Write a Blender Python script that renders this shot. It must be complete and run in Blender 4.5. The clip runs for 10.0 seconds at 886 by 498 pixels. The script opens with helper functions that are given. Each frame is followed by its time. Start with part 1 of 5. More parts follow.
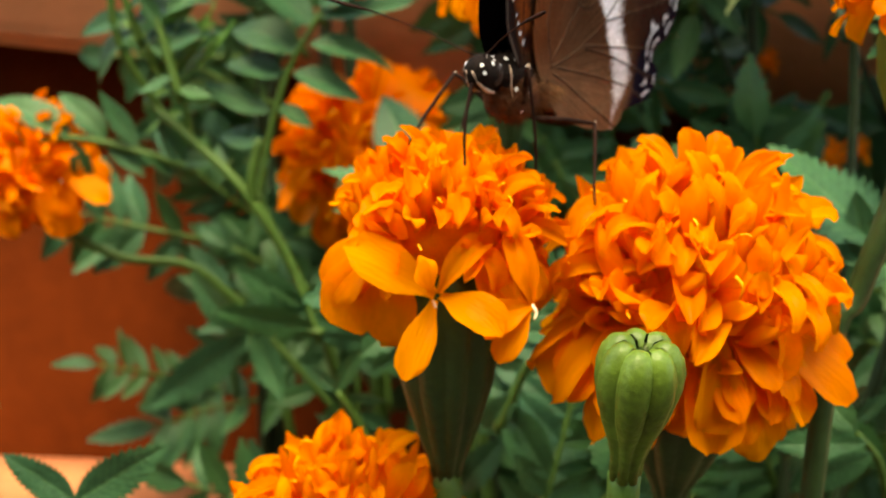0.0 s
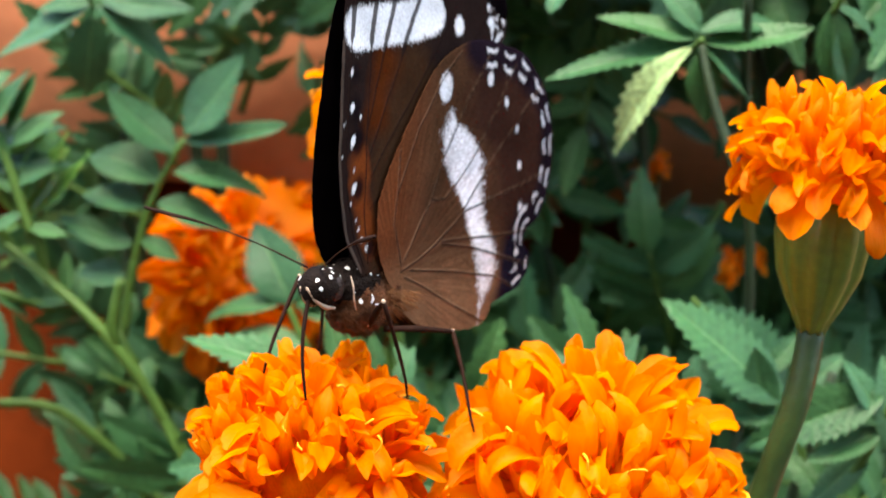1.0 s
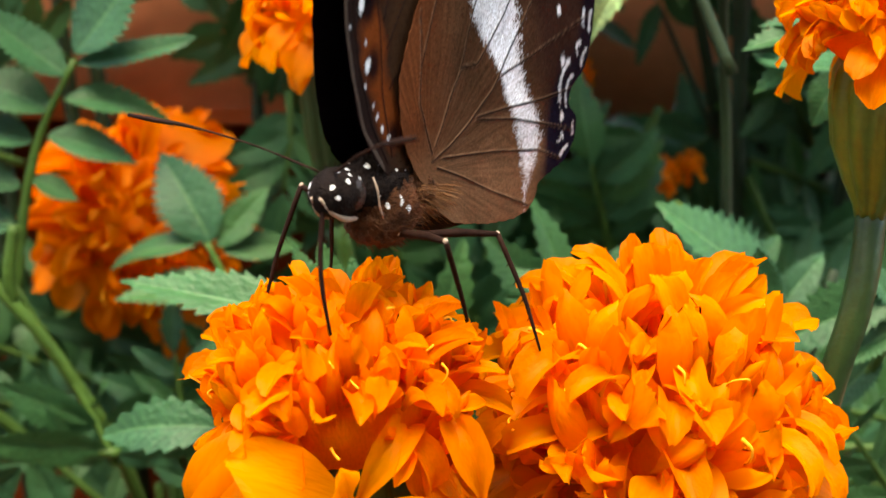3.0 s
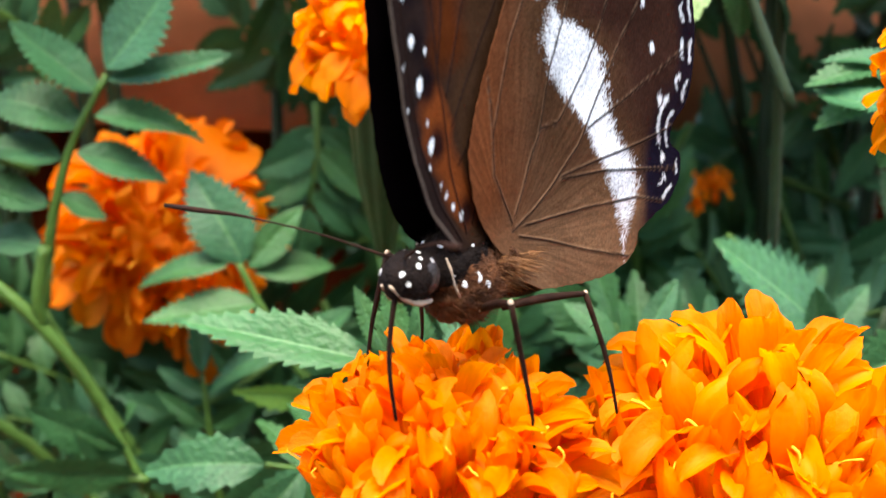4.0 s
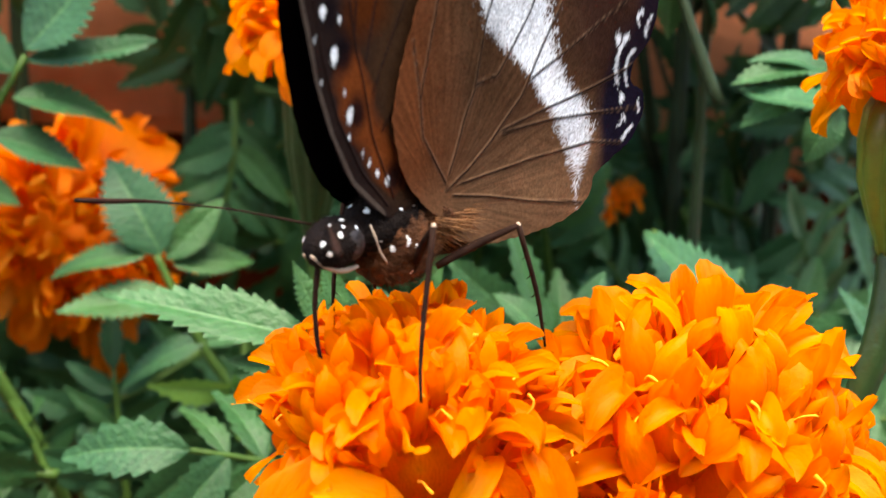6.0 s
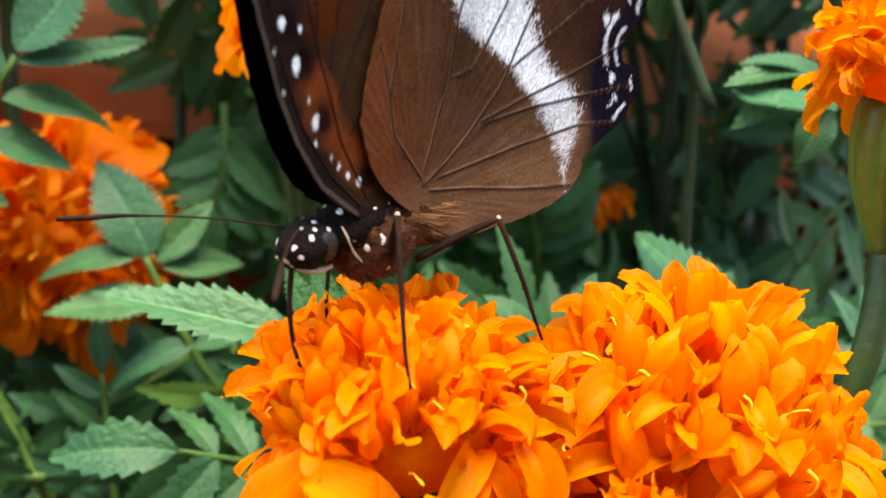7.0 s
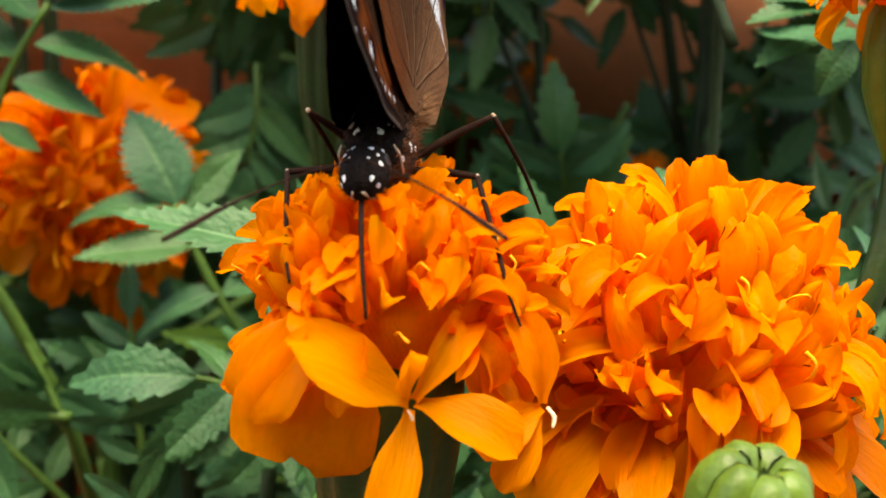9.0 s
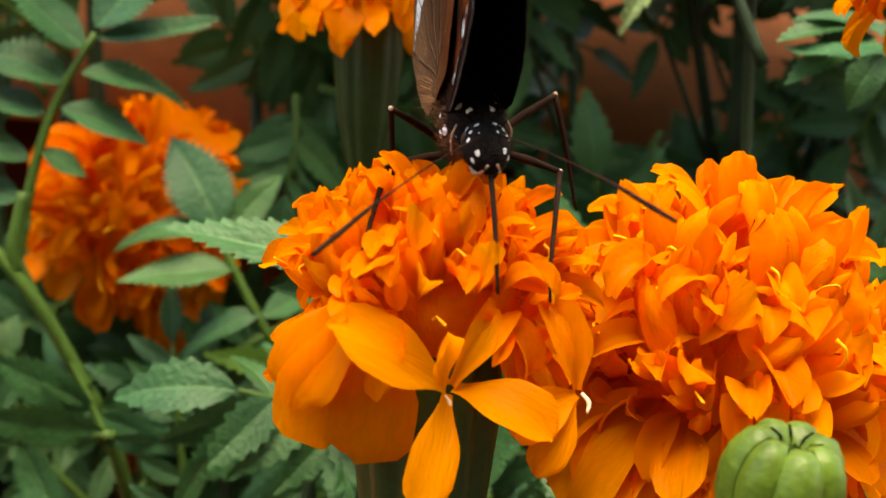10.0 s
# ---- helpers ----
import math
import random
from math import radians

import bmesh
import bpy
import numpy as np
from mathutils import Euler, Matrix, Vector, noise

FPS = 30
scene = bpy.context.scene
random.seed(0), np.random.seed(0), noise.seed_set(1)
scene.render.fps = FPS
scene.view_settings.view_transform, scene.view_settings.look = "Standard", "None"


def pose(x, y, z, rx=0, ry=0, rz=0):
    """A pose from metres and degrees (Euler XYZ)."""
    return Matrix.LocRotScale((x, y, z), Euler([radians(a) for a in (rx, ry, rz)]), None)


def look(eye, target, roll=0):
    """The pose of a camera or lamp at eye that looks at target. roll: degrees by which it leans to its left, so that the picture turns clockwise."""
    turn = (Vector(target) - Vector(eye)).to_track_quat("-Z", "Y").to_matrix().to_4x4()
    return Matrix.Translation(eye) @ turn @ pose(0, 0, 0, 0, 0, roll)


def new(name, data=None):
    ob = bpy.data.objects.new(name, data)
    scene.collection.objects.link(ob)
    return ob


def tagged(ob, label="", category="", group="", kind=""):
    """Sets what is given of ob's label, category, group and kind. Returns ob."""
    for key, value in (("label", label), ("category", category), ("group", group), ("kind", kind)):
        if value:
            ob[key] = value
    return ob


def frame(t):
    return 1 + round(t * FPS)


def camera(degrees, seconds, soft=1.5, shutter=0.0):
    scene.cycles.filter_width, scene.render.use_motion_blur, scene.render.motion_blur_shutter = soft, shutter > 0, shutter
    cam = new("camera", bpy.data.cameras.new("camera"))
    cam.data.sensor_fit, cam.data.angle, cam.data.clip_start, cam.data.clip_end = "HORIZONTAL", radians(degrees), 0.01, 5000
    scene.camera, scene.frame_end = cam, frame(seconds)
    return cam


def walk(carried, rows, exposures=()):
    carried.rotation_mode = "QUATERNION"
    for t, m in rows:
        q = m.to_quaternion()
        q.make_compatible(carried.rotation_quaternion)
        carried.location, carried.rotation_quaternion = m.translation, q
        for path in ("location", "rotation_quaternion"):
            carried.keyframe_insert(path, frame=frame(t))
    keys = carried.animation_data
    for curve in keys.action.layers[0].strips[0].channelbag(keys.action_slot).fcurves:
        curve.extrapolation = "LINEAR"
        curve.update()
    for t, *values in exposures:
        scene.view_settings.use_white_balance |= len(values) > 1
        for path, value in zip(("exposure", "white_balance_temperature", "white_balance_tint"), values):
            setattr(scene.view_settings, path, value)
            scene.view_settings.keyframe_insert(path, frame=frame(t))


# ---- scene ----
# Lengths below are in millimetres about a point 0.6 m over the ground, turned to metres by mm().
LIFT = 0.6


def mm(x, y, z):
    return Vector((x / 1000, y / 1000, LIFT + z / 1000))


def aim(x, y, z, yaw, pitch, roll):
    """A camera pose: yaw to the right of +y, pitch up, roll to the left, in degrees."""
    return pose(x, y, z, 0, 0, -yaw) @ pose(0, 0, 0, 90 + pitch) @ pose(0, 0, 0, 0, 0, roll)


cam = camera(38, 10.0)
cam.data.dof.use_dof = True
cam.data.dof.focus_distance = 0.147
cam.data.dof.aperture_fstop = 33
walk(cam, [
    (0.0, aim(-0.0171, -0.2032, 0.6106, -4.42, -8.36, 0.58)),
    (0.5, aim(-0.0160, -0.1899, 0.6310, -2.40, -8.19, -0.40)),
    (1.0, aim(-0.0135, -0.1796, 0.6376, -0.00, -8.00, -0.37)),
    (1.5, aim(-0.0300, -0.1668, 0.6326, 2.82, -9.20, 0.32)),
    (2.0, aim(-0.0424, -0.1554, 0.6278, 5.69, -8.49, 0.38)),
    (2.2, aim(-0.0406, -0.1524, 0.6263, 7.44, -8.46, 0.45)),
    (3.3, aim(-0.0405, -0.1495, 0.6305, 8.46, -11.86, -3.08)),
    (3.5, aim(-0.0471, -0.1468, 0.6338, 8.50, -12.60, -3.03)),
    (4.0, aim(-0.0551, -0.1412, 0.6386, 10.39, -11.91, -1.63)),
    (4.5, aim(-0.0605, -0.1374, 0.6365, 11.37, -13.01, -1.45)),
    (5.0, aim(-0.0640, -0.1396, 0.6332, 13.36, -12.54, -0.74)),
    (5.5, aim(-0.0654, -0.1395, 0.6297, 14.14, -11.87, -0.42)),
    (6.0, aim(-0.0654, -0.1400, 0.6281, 16.19, -9.76, 0.66)),
    (6.2, aim(-0.0651, -0.1408, 0.6300, 16.47, -9.40, 0.49)),
    (7.3, aim(-0.0660, -0.1378, 0.6224, 17.10, -8.76, 1.39)),
    (7.5, aim(-0.0693, -0.1357, 0.6200, 18.70, -7.51, 1.88)),
    (8.0, aim(-0.0783, -0.1358, 0.6152, 17.81, -7.90, 2.26)),
    (8.5, aim(-0.0666, -0.1395, 0.6164, 16.61, -8.85, 1.64)),
    (9.0, aim(-0.0592, -0.1441, 0.6096, 13.93, -7.73, 0.93)),
    (9.5, aim(-0.0607, -0.1450, 0.6052, 12.48, -5.92, 0.55)),
    (10.0, aim(-0.0601, -0.1486, 0.6034, 12.25, -5.30, 0.40)),
], [(0.0, 2.68, 9800, 3), (0.5, 2.82, 8400, 5), (0.8, 3.02, 7500, 6), (2.2, 3.07, 7500, 6), (3.3, 2.75, 8500, 5), (3.6, 2.80, 8300, 6), (3.9, 3.12, 7200, 6), (4.6, 3.10, 7200, 6), (5.5, 2.95, 7700, 7), (7.5, 2.97, 7500, 7), (8.0, 2.75, 8600, 5), (9.0, 2.78, 9000, 5), (9.5, 2.60, 9600, 4), (10.0, 2.58, 9700, 4)])

# ---- light ----
world = bpy.data.worlds.new("sky")
scene.world = world
world.use_nodes = True
sky = world.node_tree.nodes.new("ShaderNodeTexSky")
sky.sky_type = "NISHITA"
sky.sun_disc = False
sky.sun_elevation = radians(74)
sky.sun_rotation = radians(189)
world.node_tree.links.new(sky.outputs[0], world.node_tree.nodes["Background"].inputs[0])
world.node_tree.nodes["Background"].inputs[1].default_value = 0.135
sun = new("sun", bpy.data.lights.new("sun", "SUN"))
sun.data.energy, sun.data.angle, sun.data.color = 1.5, radians(40), (1.0, 0.93, 0.82)
sun.matrix_world = look((-0.15, -0.95, 3.3), (0, 0, 0))


# ---- materials ----
def material(name, color, rough=0.6, noise_scale=60, dark=0.7, light=1.15, bump=0.2, through_light=0.0, hue_random=0.0, spec=0.3, fine=None, vein=None, stretch=None):
    """Colour broken at two scales, with relief; through_light mixes in translucency; hue_random shifts piece by piece."""
    m = bpy.data.materials.new(name)
    m.use_nodes = True
    nt = m.node_tree
    n, l = nt.nodes, nt.links
    b = n["Principled BSDF"]
    b.inputs["Roughness"].default_value = rough
    b.inputs["Specular IOR Level"].default_value = spec
    co = n.new("ShaderNodeTexCoord")
    big, small = n.new("ShaderNodeTexNoise"), n.new("ShaderNodeTexNoise")
    big.inputs["Scale"].default_value, small.inputs["Scale"].default_value = noise_scale, fine or noise_scale * 7
    big.inputs["Detail"].default_value, small.inputs["Detail"].default_value = 4, 3
    for q in (big, small):
        l.new(co.outputs["Object"], q.inputs["Vector"])
    if stretch:
        way = n.new("ShaderNodeMapping")
        way.inputs["Scale"].default_value = stretch
        l.new(co.outputs["Object"], way.inputs["Vector"])
        l.new(way.outputs[0], small.inputs["Vector"])
    add = n.new("ShaderNodeMath")
    add.operation = "MULTIPLY_ADD"
    add.inputs[1].default_value = 0.65
    l.new(big.outputs["Fac"], add.inputs[0])
    half = n.new("ShaderNodeMath")
    half.operation = "MULTIPLY"
    half.inputs[1].default_value = 0.35
    l.new(small.outputs["Fac"], half.inputs[0])
    l.new(half.outputs[0], add.inputs[2])
    ramp = n.new("ShaderNodeValToRGB")
    ramp.color_ramp.elements[0].position, ramp.color_ramp.elements[1].position = 0.33, 0.67
    ramp.color_ramp.elements[0].color = (*[c * dark for c in color], 1)
    ramp.color_ramp.elements[1].color = (*[min(1, c * light) for c in color], 1)
    l.new(add.outputs[0], ramp.inputs[0])
    out = ramp.outputs[0]
    if hue_random:
        info = n.new("ShaderNodeObjectInfo")
        hsv = n.new("ShaderNodeHueSaturation")
        rng = n.new("ShaderNodeMapRange")
        rng.inputs["To Min"].default_value, rng.inputs["To Max"].default_value = 0.5 - hue_random, 0.5 + hue_random
        val = n.new("ShaderNodeMapRange")
        val.inputs["To Min"].default_value, val.inputs["To Max"].default_value = 0.84, 1.06
        wn = n.new("ShaderNodeTexWhiteNoise")
        wn.noise_dimensions = "1D"
        l.new(info.outputs["Random"], rng.inputs["Value"])
        l.new(info.outputs["Random"], wn.inputs["W"])
        l.new(wn.outputs["Value"], val.inputs["Value"])
        l.new(rng.outputs[0], hsv.inputs["Hue"])
        l.new(val.outputs[0], hsv.inputs["Value"])
        l.new(out, hsv.inputs["Color"])
        out = hsv.outputs[0]
    if vein:
        att, blend = n.new("ShaderNodeVertexColor"), n.new("ShaderNodeMixRGB")
        att.layer_name = "vein"
        blend.inputs["Color2"].default_value = (*vein, 1)
        l.new(att.outputs["Color"], blend.inputs["Fac"])
        l.new(out, blend.inputs["Color1"])
        out = blend.outputs[0]
        axes = n.new("ShaderNodeSeparateXYZ")
        l.new(co.outputs["Object"], axes.inputs[0])
        steps = [("ABSOLUTE", axes.outputs["X"], 0.0, 0.0), ("MULTIPLY_ADD", None, -75.0, axes.outputs["Y"]), ("SINE", None, 0.0, 0.0), ("GREATER_THAN", None, 0.86, 0.0)]
        along = n.new("ShaderNodeMath")
        along.operation = "MULTIPLY"
        along.inputs[1].default_value = 80.0
        l.new(axes.outputs["Y"], along.inputs[0])
        flow = None
        for op, first, value, third in steps:
            node = n.new("ShaderNodeMath")
            node.operation = op
            l.new(first or flow, node.inputs[0])
            node.inputs[1].default_value = value
            if op == "MULTIPLY_ADD":
                l.new(along.outputs[0], node.inputs[2])
            flow = node.outputs[0]
        faint = n.new("ShaderNodeMath")
        faint.operation = "MULTIPLY"
        faint.inputs[1].default_value = 0.3
        l.new(flow, faint.inputs[0])
        ribs = n.new("ShaderNodeMixRGB")
        ribs.inputs["Color2"].default_value = (*vein, 1)
        l.new(faint.outputs[0], ribs.inputs["Fac"])
        l.new(out, ribs.inputs["Color1"])
        out = ribs.outputs[0]
    l.new(out, b.inputs["Base Color"])
    bp = n.new("ShaderNodeBump")
    bp.inputs["Strength"].default_value = bump
    bp.inputs["Distance"].default_value = 0.0006
    l.new(small.outputs["Fac"], bp.inputs["Height"])
    l.new(bp.outputs[0], b.inputs["Normal"])
    if through_light:
        tr, mix = n.new("ShaderNodeBsdfTranslucent"), n.new("ShaderNodeMixShader")
        l.new(out, tr.inputs["Color"])
        l.new(bp.outputs[0], tr.inputs["Normal"])
        mix.inputs[0].default_value = through_light
        l.new(b.outputs[0], mix.inputs[1])
        l.new(tr.outputs[0], mix.inputs[2])
        l.new(mix.outputs[0], n["Material Output"].inputs["Surface"])
    return m


STYLE = material("pale_orange_style", (0.95, 0.36, 0.02), 0.6, 300, 0.85, 1.05, spec=0.15)
PETAL = material("orange_petal", (0.97, 0.285, 0.003), 0.55, 1.2, 0.80, 1.04, 0.35, through_light=0.6, hue_random=0.008, spec=0.14, fine=14, stretch=(2.2, 0.16, 1))
PETAL_DEEP = material("deep_orange_petal", (0.97, 0.235, 0.003), 0.7, 1.2, 0.8, 1.05, 0.25, through_light=0.35, hue_random=0.008, spec=0.2, fine=14)
LEAF = material("leaf_green", (0.030, 0.104, 0.037), 0.45, 2.0, 0.6, 1.3, 0.7, through_light=0.12, hue_random=0.025, spec=0.24, fine=20, vein=(0.07, 0.17, 0.065))
LEAF_YOUNG = material("young_leaf_green", (0.12, 0.27, 0.045), 0.5, 2.0, 0.8, 1.2, 0.35, through_light=0.3, hue_random=0.02, spec=0.4, fine=20, vein=(0.16, 0.28, 0.09))
LEAF_BLOTCHED = material("blotched_leaf", (0.20, 0.29, 0.12), 0.5, 6.0, 0.30, 2.6, 0.6, through_light=0.2, spec=0.4, fine=30)
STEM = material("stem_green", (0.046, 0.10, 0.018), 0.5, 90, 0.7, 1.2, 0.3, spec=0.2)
# darker copy of the stem green, with the thicket's shade in its colour
STEM_SHADED = material("stem_shaded", (0.012, 0.028, 0.009), 0.6, 90, 0.6, 1.2, 0.3)
# cup green darkened for the shade below drooping petals; a lighter copy follows
CALYX_SHADED = material("calyx_shaded_green", (0.018, 0.042, 0.011), 0.45, 120, 0.7, 1.25, 0.3, spec=0.3)
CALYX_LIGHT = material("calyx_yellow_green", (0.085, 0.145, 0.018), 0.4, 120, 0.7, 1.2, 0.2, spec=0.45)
BUD = material("bud_green", (0.070, 0.122, 0.015), 0.42, 150, 0.55, 1.3, 0.3, spec=0.25)
# one terracotta in two tones: wall darkened for shade, ledges lightened as lit
WALL = material("shaded_terracotta_plaster", (0.076, 0.0125, 0.0026), 0.95, 9, 0.65, 1.2, 0.6, fine=160, spec=0.03)
LEDGE = material("lit_terracotta", (0.60, 0.20, 0.09), 0.85, 12, 0.75, 1.12, 0.5, fine=160)
# plaster of the added rear wall, dulled to weaken its bounce
PLASTER = material("light_block_plaster", (0.22, 0.195, 0.16), 0.85, 9, 0.85, 1.08, 0.5, fine=160)
SOIL = material("dark_soil", (0.05, 0.033, 0.022), 0.95, 14, 0.5, 1.3, 0.8, fine=120)
DARK_BODY = material("dark_velvet", (0.008, 0.005, 0.0045), 0.85, 500, 0.5, 1.6, 0.8, spec=0.08)
RUST_BODY = material("rusty_fur", (0.085, 0.033, 0.015), 0.8, 500, 0.4, 1.6, 0.9, spec=0.1)
RUST_FUR = material("long_rusty_hair", (0.17, 0.075, 0.030), 0.7, 500, 0.5, 1.5, 0.5, spec=0.15)
EYE = material("dark_eye", (0.014, 0.010, 0.010), 0.35, 1800, 0.2, 3.0, spec=0.25)
WHITE_SCALE = material("white_scales", (0.82, 0.82, 0.85), 0.7, 900, 0.85, 1.0)
CREAM = material("cream_scales", (0.42, 0.31, 0.24), 0.7, 900, 0.8, 1.1)
LEG = material("dark_leg", (0.016, 0.007, 0.005), 0.7, 900, 0.6, 1.6, spec=0.05)
STAMEN = material("pale_stamen", (0.85, 0.62, 0.4), 0.6, 900)

WING = bpy.data.materials.new("wing_scales")
WING.use_nodes = True
_n, _l = WING.node_tree.nodes, WING.node_tree.links
_b = _n["Principled BSDF"]
_att = _n.new("ShaderNodeVertexColor")
_att.layer_name = "scales"
_tc, _ns = _n.new("ShaderNodeTexCoord"), _n.new("ShaderNodeTexNoise")
_ns.inputs["Scale"].default_value, _ns.inputs["Detail"].default_value = 2600, 2
_l.new(_tc.outputs["Object"], _ns.inputs["Vector"])
_mr = _n.new("ShaderNodeMapRange")
_mr.inputs["To Min"].default_value, _mr.inputs["To Max"].default_value = 0.72, 1.28
_l.new(_ns.outputs["Fac"], _mr.inputs["Value"])
_mx = _n.new("ShaderNodeVectorMath")
_mx.operation = "SCALE"
_l.new(_att.outputs["Color"], _mx.inputs[0])
_l.new(_mr.outputs[0], _mx.inputs["Scale"])
_l.new(_mx.outputs[0], _b.inputs["Base Color"])
_bp = _n.new("ShaderNodeBump")
_bp.inputs["Strength"].default_value, _bp.inputs["Distance"].default_value = 0.25, 0.0002
_l.new(_ns.outputs["Fac"], _bp.inputs["Height"])
_l.new(_bp.outputs[0], _b.inputs["Normal"])
_b.inputs["Roughness"].default_value = 0.62
_b.inputs["Specular IOR Level"].default_value = 0.0


# ---- building helpers ----
def mesh_of(name, verts, faces, mat, smooth=True):
    me = bpy.data.meshes.new(name)
    me.from_pydata([tuple(v) for v in verts], [], faces)
    me.materials.append(mat)
    if smooth:
        me.polygons.foreach_set("use_smooth", [True] * len(me.polygons))
    me.update()
    return me


def child(name, me, parent, m=None, label=""):
    ob = new(name, me)
    ob.parent = parent
    if m is not None:
        ob.matrix_basis = m
    if label:
        tagged(ob, label)
    return ob


def thing(name, place, label, category, group="", kind=""):
    ob = new(name)
    ob.location = place
    ob.empty_display_size = 0.01
    return tagged(ob, label, category, group, kind)


def smooth_path(points, steps=6):
    """A Catmull-Rom line through points."""
    p = [Vector(q) for q in points]
    p = [2 * p[0] - p[1], *p, 2 * p[-1] - p[-2]]
    out = []
    for i in range(1, len(p) - 2):
        for k in range(steps):
            t = k / steps
            a, b, c, d = p[i - 1], p[i], p[i + 1], p[i + 2]
            out.append(0.5 * (2 * b + (c - a) * t + (2 * a - 5 * b + 4 * c - d) * t * t + (3 * b - a - 3 * c + d) * t ** 3))
    out.append(p[-2])
    return out


def tube(points, radii, sides=8, steps=5, wobble=0.0):
    """Vertices and faces of a round stalk along points, its radius running through radii."""
    line = smooth_path(points, steps)
    verts, faces = [], []
    up = Vector((0.31, 0.87, 0.38))
    for i, c in enumerate(line):
        d = (line[min(i + 1, len(line) - 1)] - line[max(i - 1, 0)]).normalized()
        x = d.cross(up).normalized()
        y = d.cross(x)
        s = i / (len(line) - 1) * (len(radii) - 1)
        k = min(int(s), len(radii) - 2)
        r = radii[k] + (radii[k + 1] - radii[k]) * (s - k)
        for j in range(sides):
            a = 2 * math.pi * j / sides
            rr = r * (1 + wobble * math.sin(3 * a + i * 0.7))
            verts.append(c + rr * (math.cos(a) * x + math.sin(a) * y))
    for i in range(len(line) - 1):
        for j in range(sides):
            a, b = i * sides + j, i * sides + (j + 1) % sides
            faces.append((a, b, b + sides, a + sides))
    faces.append(tuple(range(sides))[::-1])
    faces.append(tuple(range(len(verts) - sides, len(verts))))
    return verts, faces


def turned(profile, sides=24, ribs=0, rib_depth=0.0):
    """Vertices and faces of a form turned about z, from (radius, height) rows, with ribs along it."""
    verts, faces = [], []
    for i, (r, z) in enumerate(profile):
        for j in range(sides):
            a = 2 * math.pi * j / sides
            rr = r * (1 + rib_depth * (abs(math.cos(ribs * a / 2)) - 0.5)) if ribs else r
            verts.append(Vector((rr * math.cos(a), rr * math.sin(a), z)))
    for i in range(len(profile) - 1):
        for j in range(sides):
            a, b = i * sides + j, i * sides + (j + 1) % sides
            faces.append((a, b, b + sides, a + sides))
    faces.append(tuple(range(sides))[::-1])
    faces.append(tuple(range(len(verts) - sides, len(verts))))
    return verts, faces


def frame_of(place, forward, normal, size=1.0):
    """A pose whose y runs along forward and whose z lies near normal."""
    y = Vector(forward).normalized()
    z = Vector(normal)
    z = (z - z.dot(y) * y)
    if z.length < 1e-5:
        z = Vector((0.3, 0.5, 0.8)) - Vector((0.3, 0.5, 0.8)).dot(y) * y
    z.normalize()
    x = y.cross(z)
    m = Matrix((x, y, z)).transposed().to_4x4()
    return Matrix.Translation(place) @ m @ Matrix.Scale(size, 4)


def ball(radius, scale=(1, 1, 1), at=(0, 0, 0), seg=20, rings=12):
    verts, faces = [], []
    for i in range(rings + 1):
        th = math.pi * i / rings
        for j in range(seg):
            a = 2 * math.pi * j / seg
            verts.append(Vector((at[0] + radius * scale[0] * math.cos(th), at[1] + radius * scale[1] * math.sin(th) * math.cos(a), at[2] + radius * scale[2] * math.sin(th) * math.sin(a))))
    for i in range(rings):
        for j in range(seg):
            a, b = i * seg + j, i * seg + (j + 1) % seg
            faces.append((a, b, b + seg, a + seg))
    return verts, faces


# ---- setting ----
def slab(name, x0, x1, y0, y1, z0, z1, mat, label, category="wall", cuts=40, rough=0.0012):
    """A plastered slab with a slightly uneven face."""
    bm = bmesh.new()
    bmesh.ops.create_cube(bm, size=1)
    bmesh.ops.scale(bm, vec=(x1 - x0, y1 - y0, z1 - z0), verts=bm.verts)
    bmesh.ops.translate(bm, vec=((x0 + x1) / 2, (y0 + y1) / 2, (z0 + z1) / 2), verts=bm.verts)
    bmesh.ops.bevel(bm, geom=list(bm.edges), offset=0.004, segments=3, affect="EDGES")
    long_edges = [e for e in bm.edges if abs(e.verts[0].co.x - e.verts[1].co.x) > 0.5]
    bmesh.ops.subdivide_edges(bm, edges=long_edges, cuts=cuts, use_grid_fill=True)
    for v in bm.verts:
        v.co.y += rough * noise.noise(v.co * 9)
        v.co.z += rough * noise.noise(v.co * 9 + Vector((5, 1, 2)))
    me = bpy.data.meshes.new(name)
    bm.to_mesh(me)
    bm.free()
    me.materials.append(mat)
    me.polygons.foreach_set("use_smooth", [True] * len(me.polygons))
    return tagged(new(name, me), label, category, kind="structure")


WALL_Y = 0.215
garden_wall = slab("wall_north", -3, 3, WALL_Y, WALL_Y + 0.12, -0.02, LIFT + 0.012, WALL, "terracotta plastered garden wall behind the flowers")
coping = slab("trim", -3, 3, WALL_Y - 0.018, WALL_Y + 0.14, LIFT + 0.008, LIFT + 0.20, LEDGE, "terracotta sloping coping in a lit tone along the garden wall", "coping")
for v in coping.data.vertices:
    v.co.y += max(0, v.co.z - LIFT - 0.02) * 0.9
# wall and coping drop to the right to fit the camera's view
for ob in (garden_wall, coping):
    for v in ob.data.vertices:
        v.co.z -= 0.09 * (v.co.x + 0.12) * min(1, max(0, v.co.z / LIFT))
slab("baseboard", -3, 3, WALL_Y - 0.045, WALL_Y - 0.001, -0.02, LIFT - 0.125, LEDGE, "terracotta plinth in a lit tone at the wall's foot", "plinth")
# added behind the camera, unseen: blocks low skylight from the front
slab("wall_south", -3, 3, -2.45, -2.30, -0.02, 3.1, PLASTER, "unseen plain wall added behind the camera to cut frontal skylight")
gr = 40
bm = bmesh.new()
bmesh.ops.create_grid(bm, x_segments=gr, y_segments=gr, size=60)
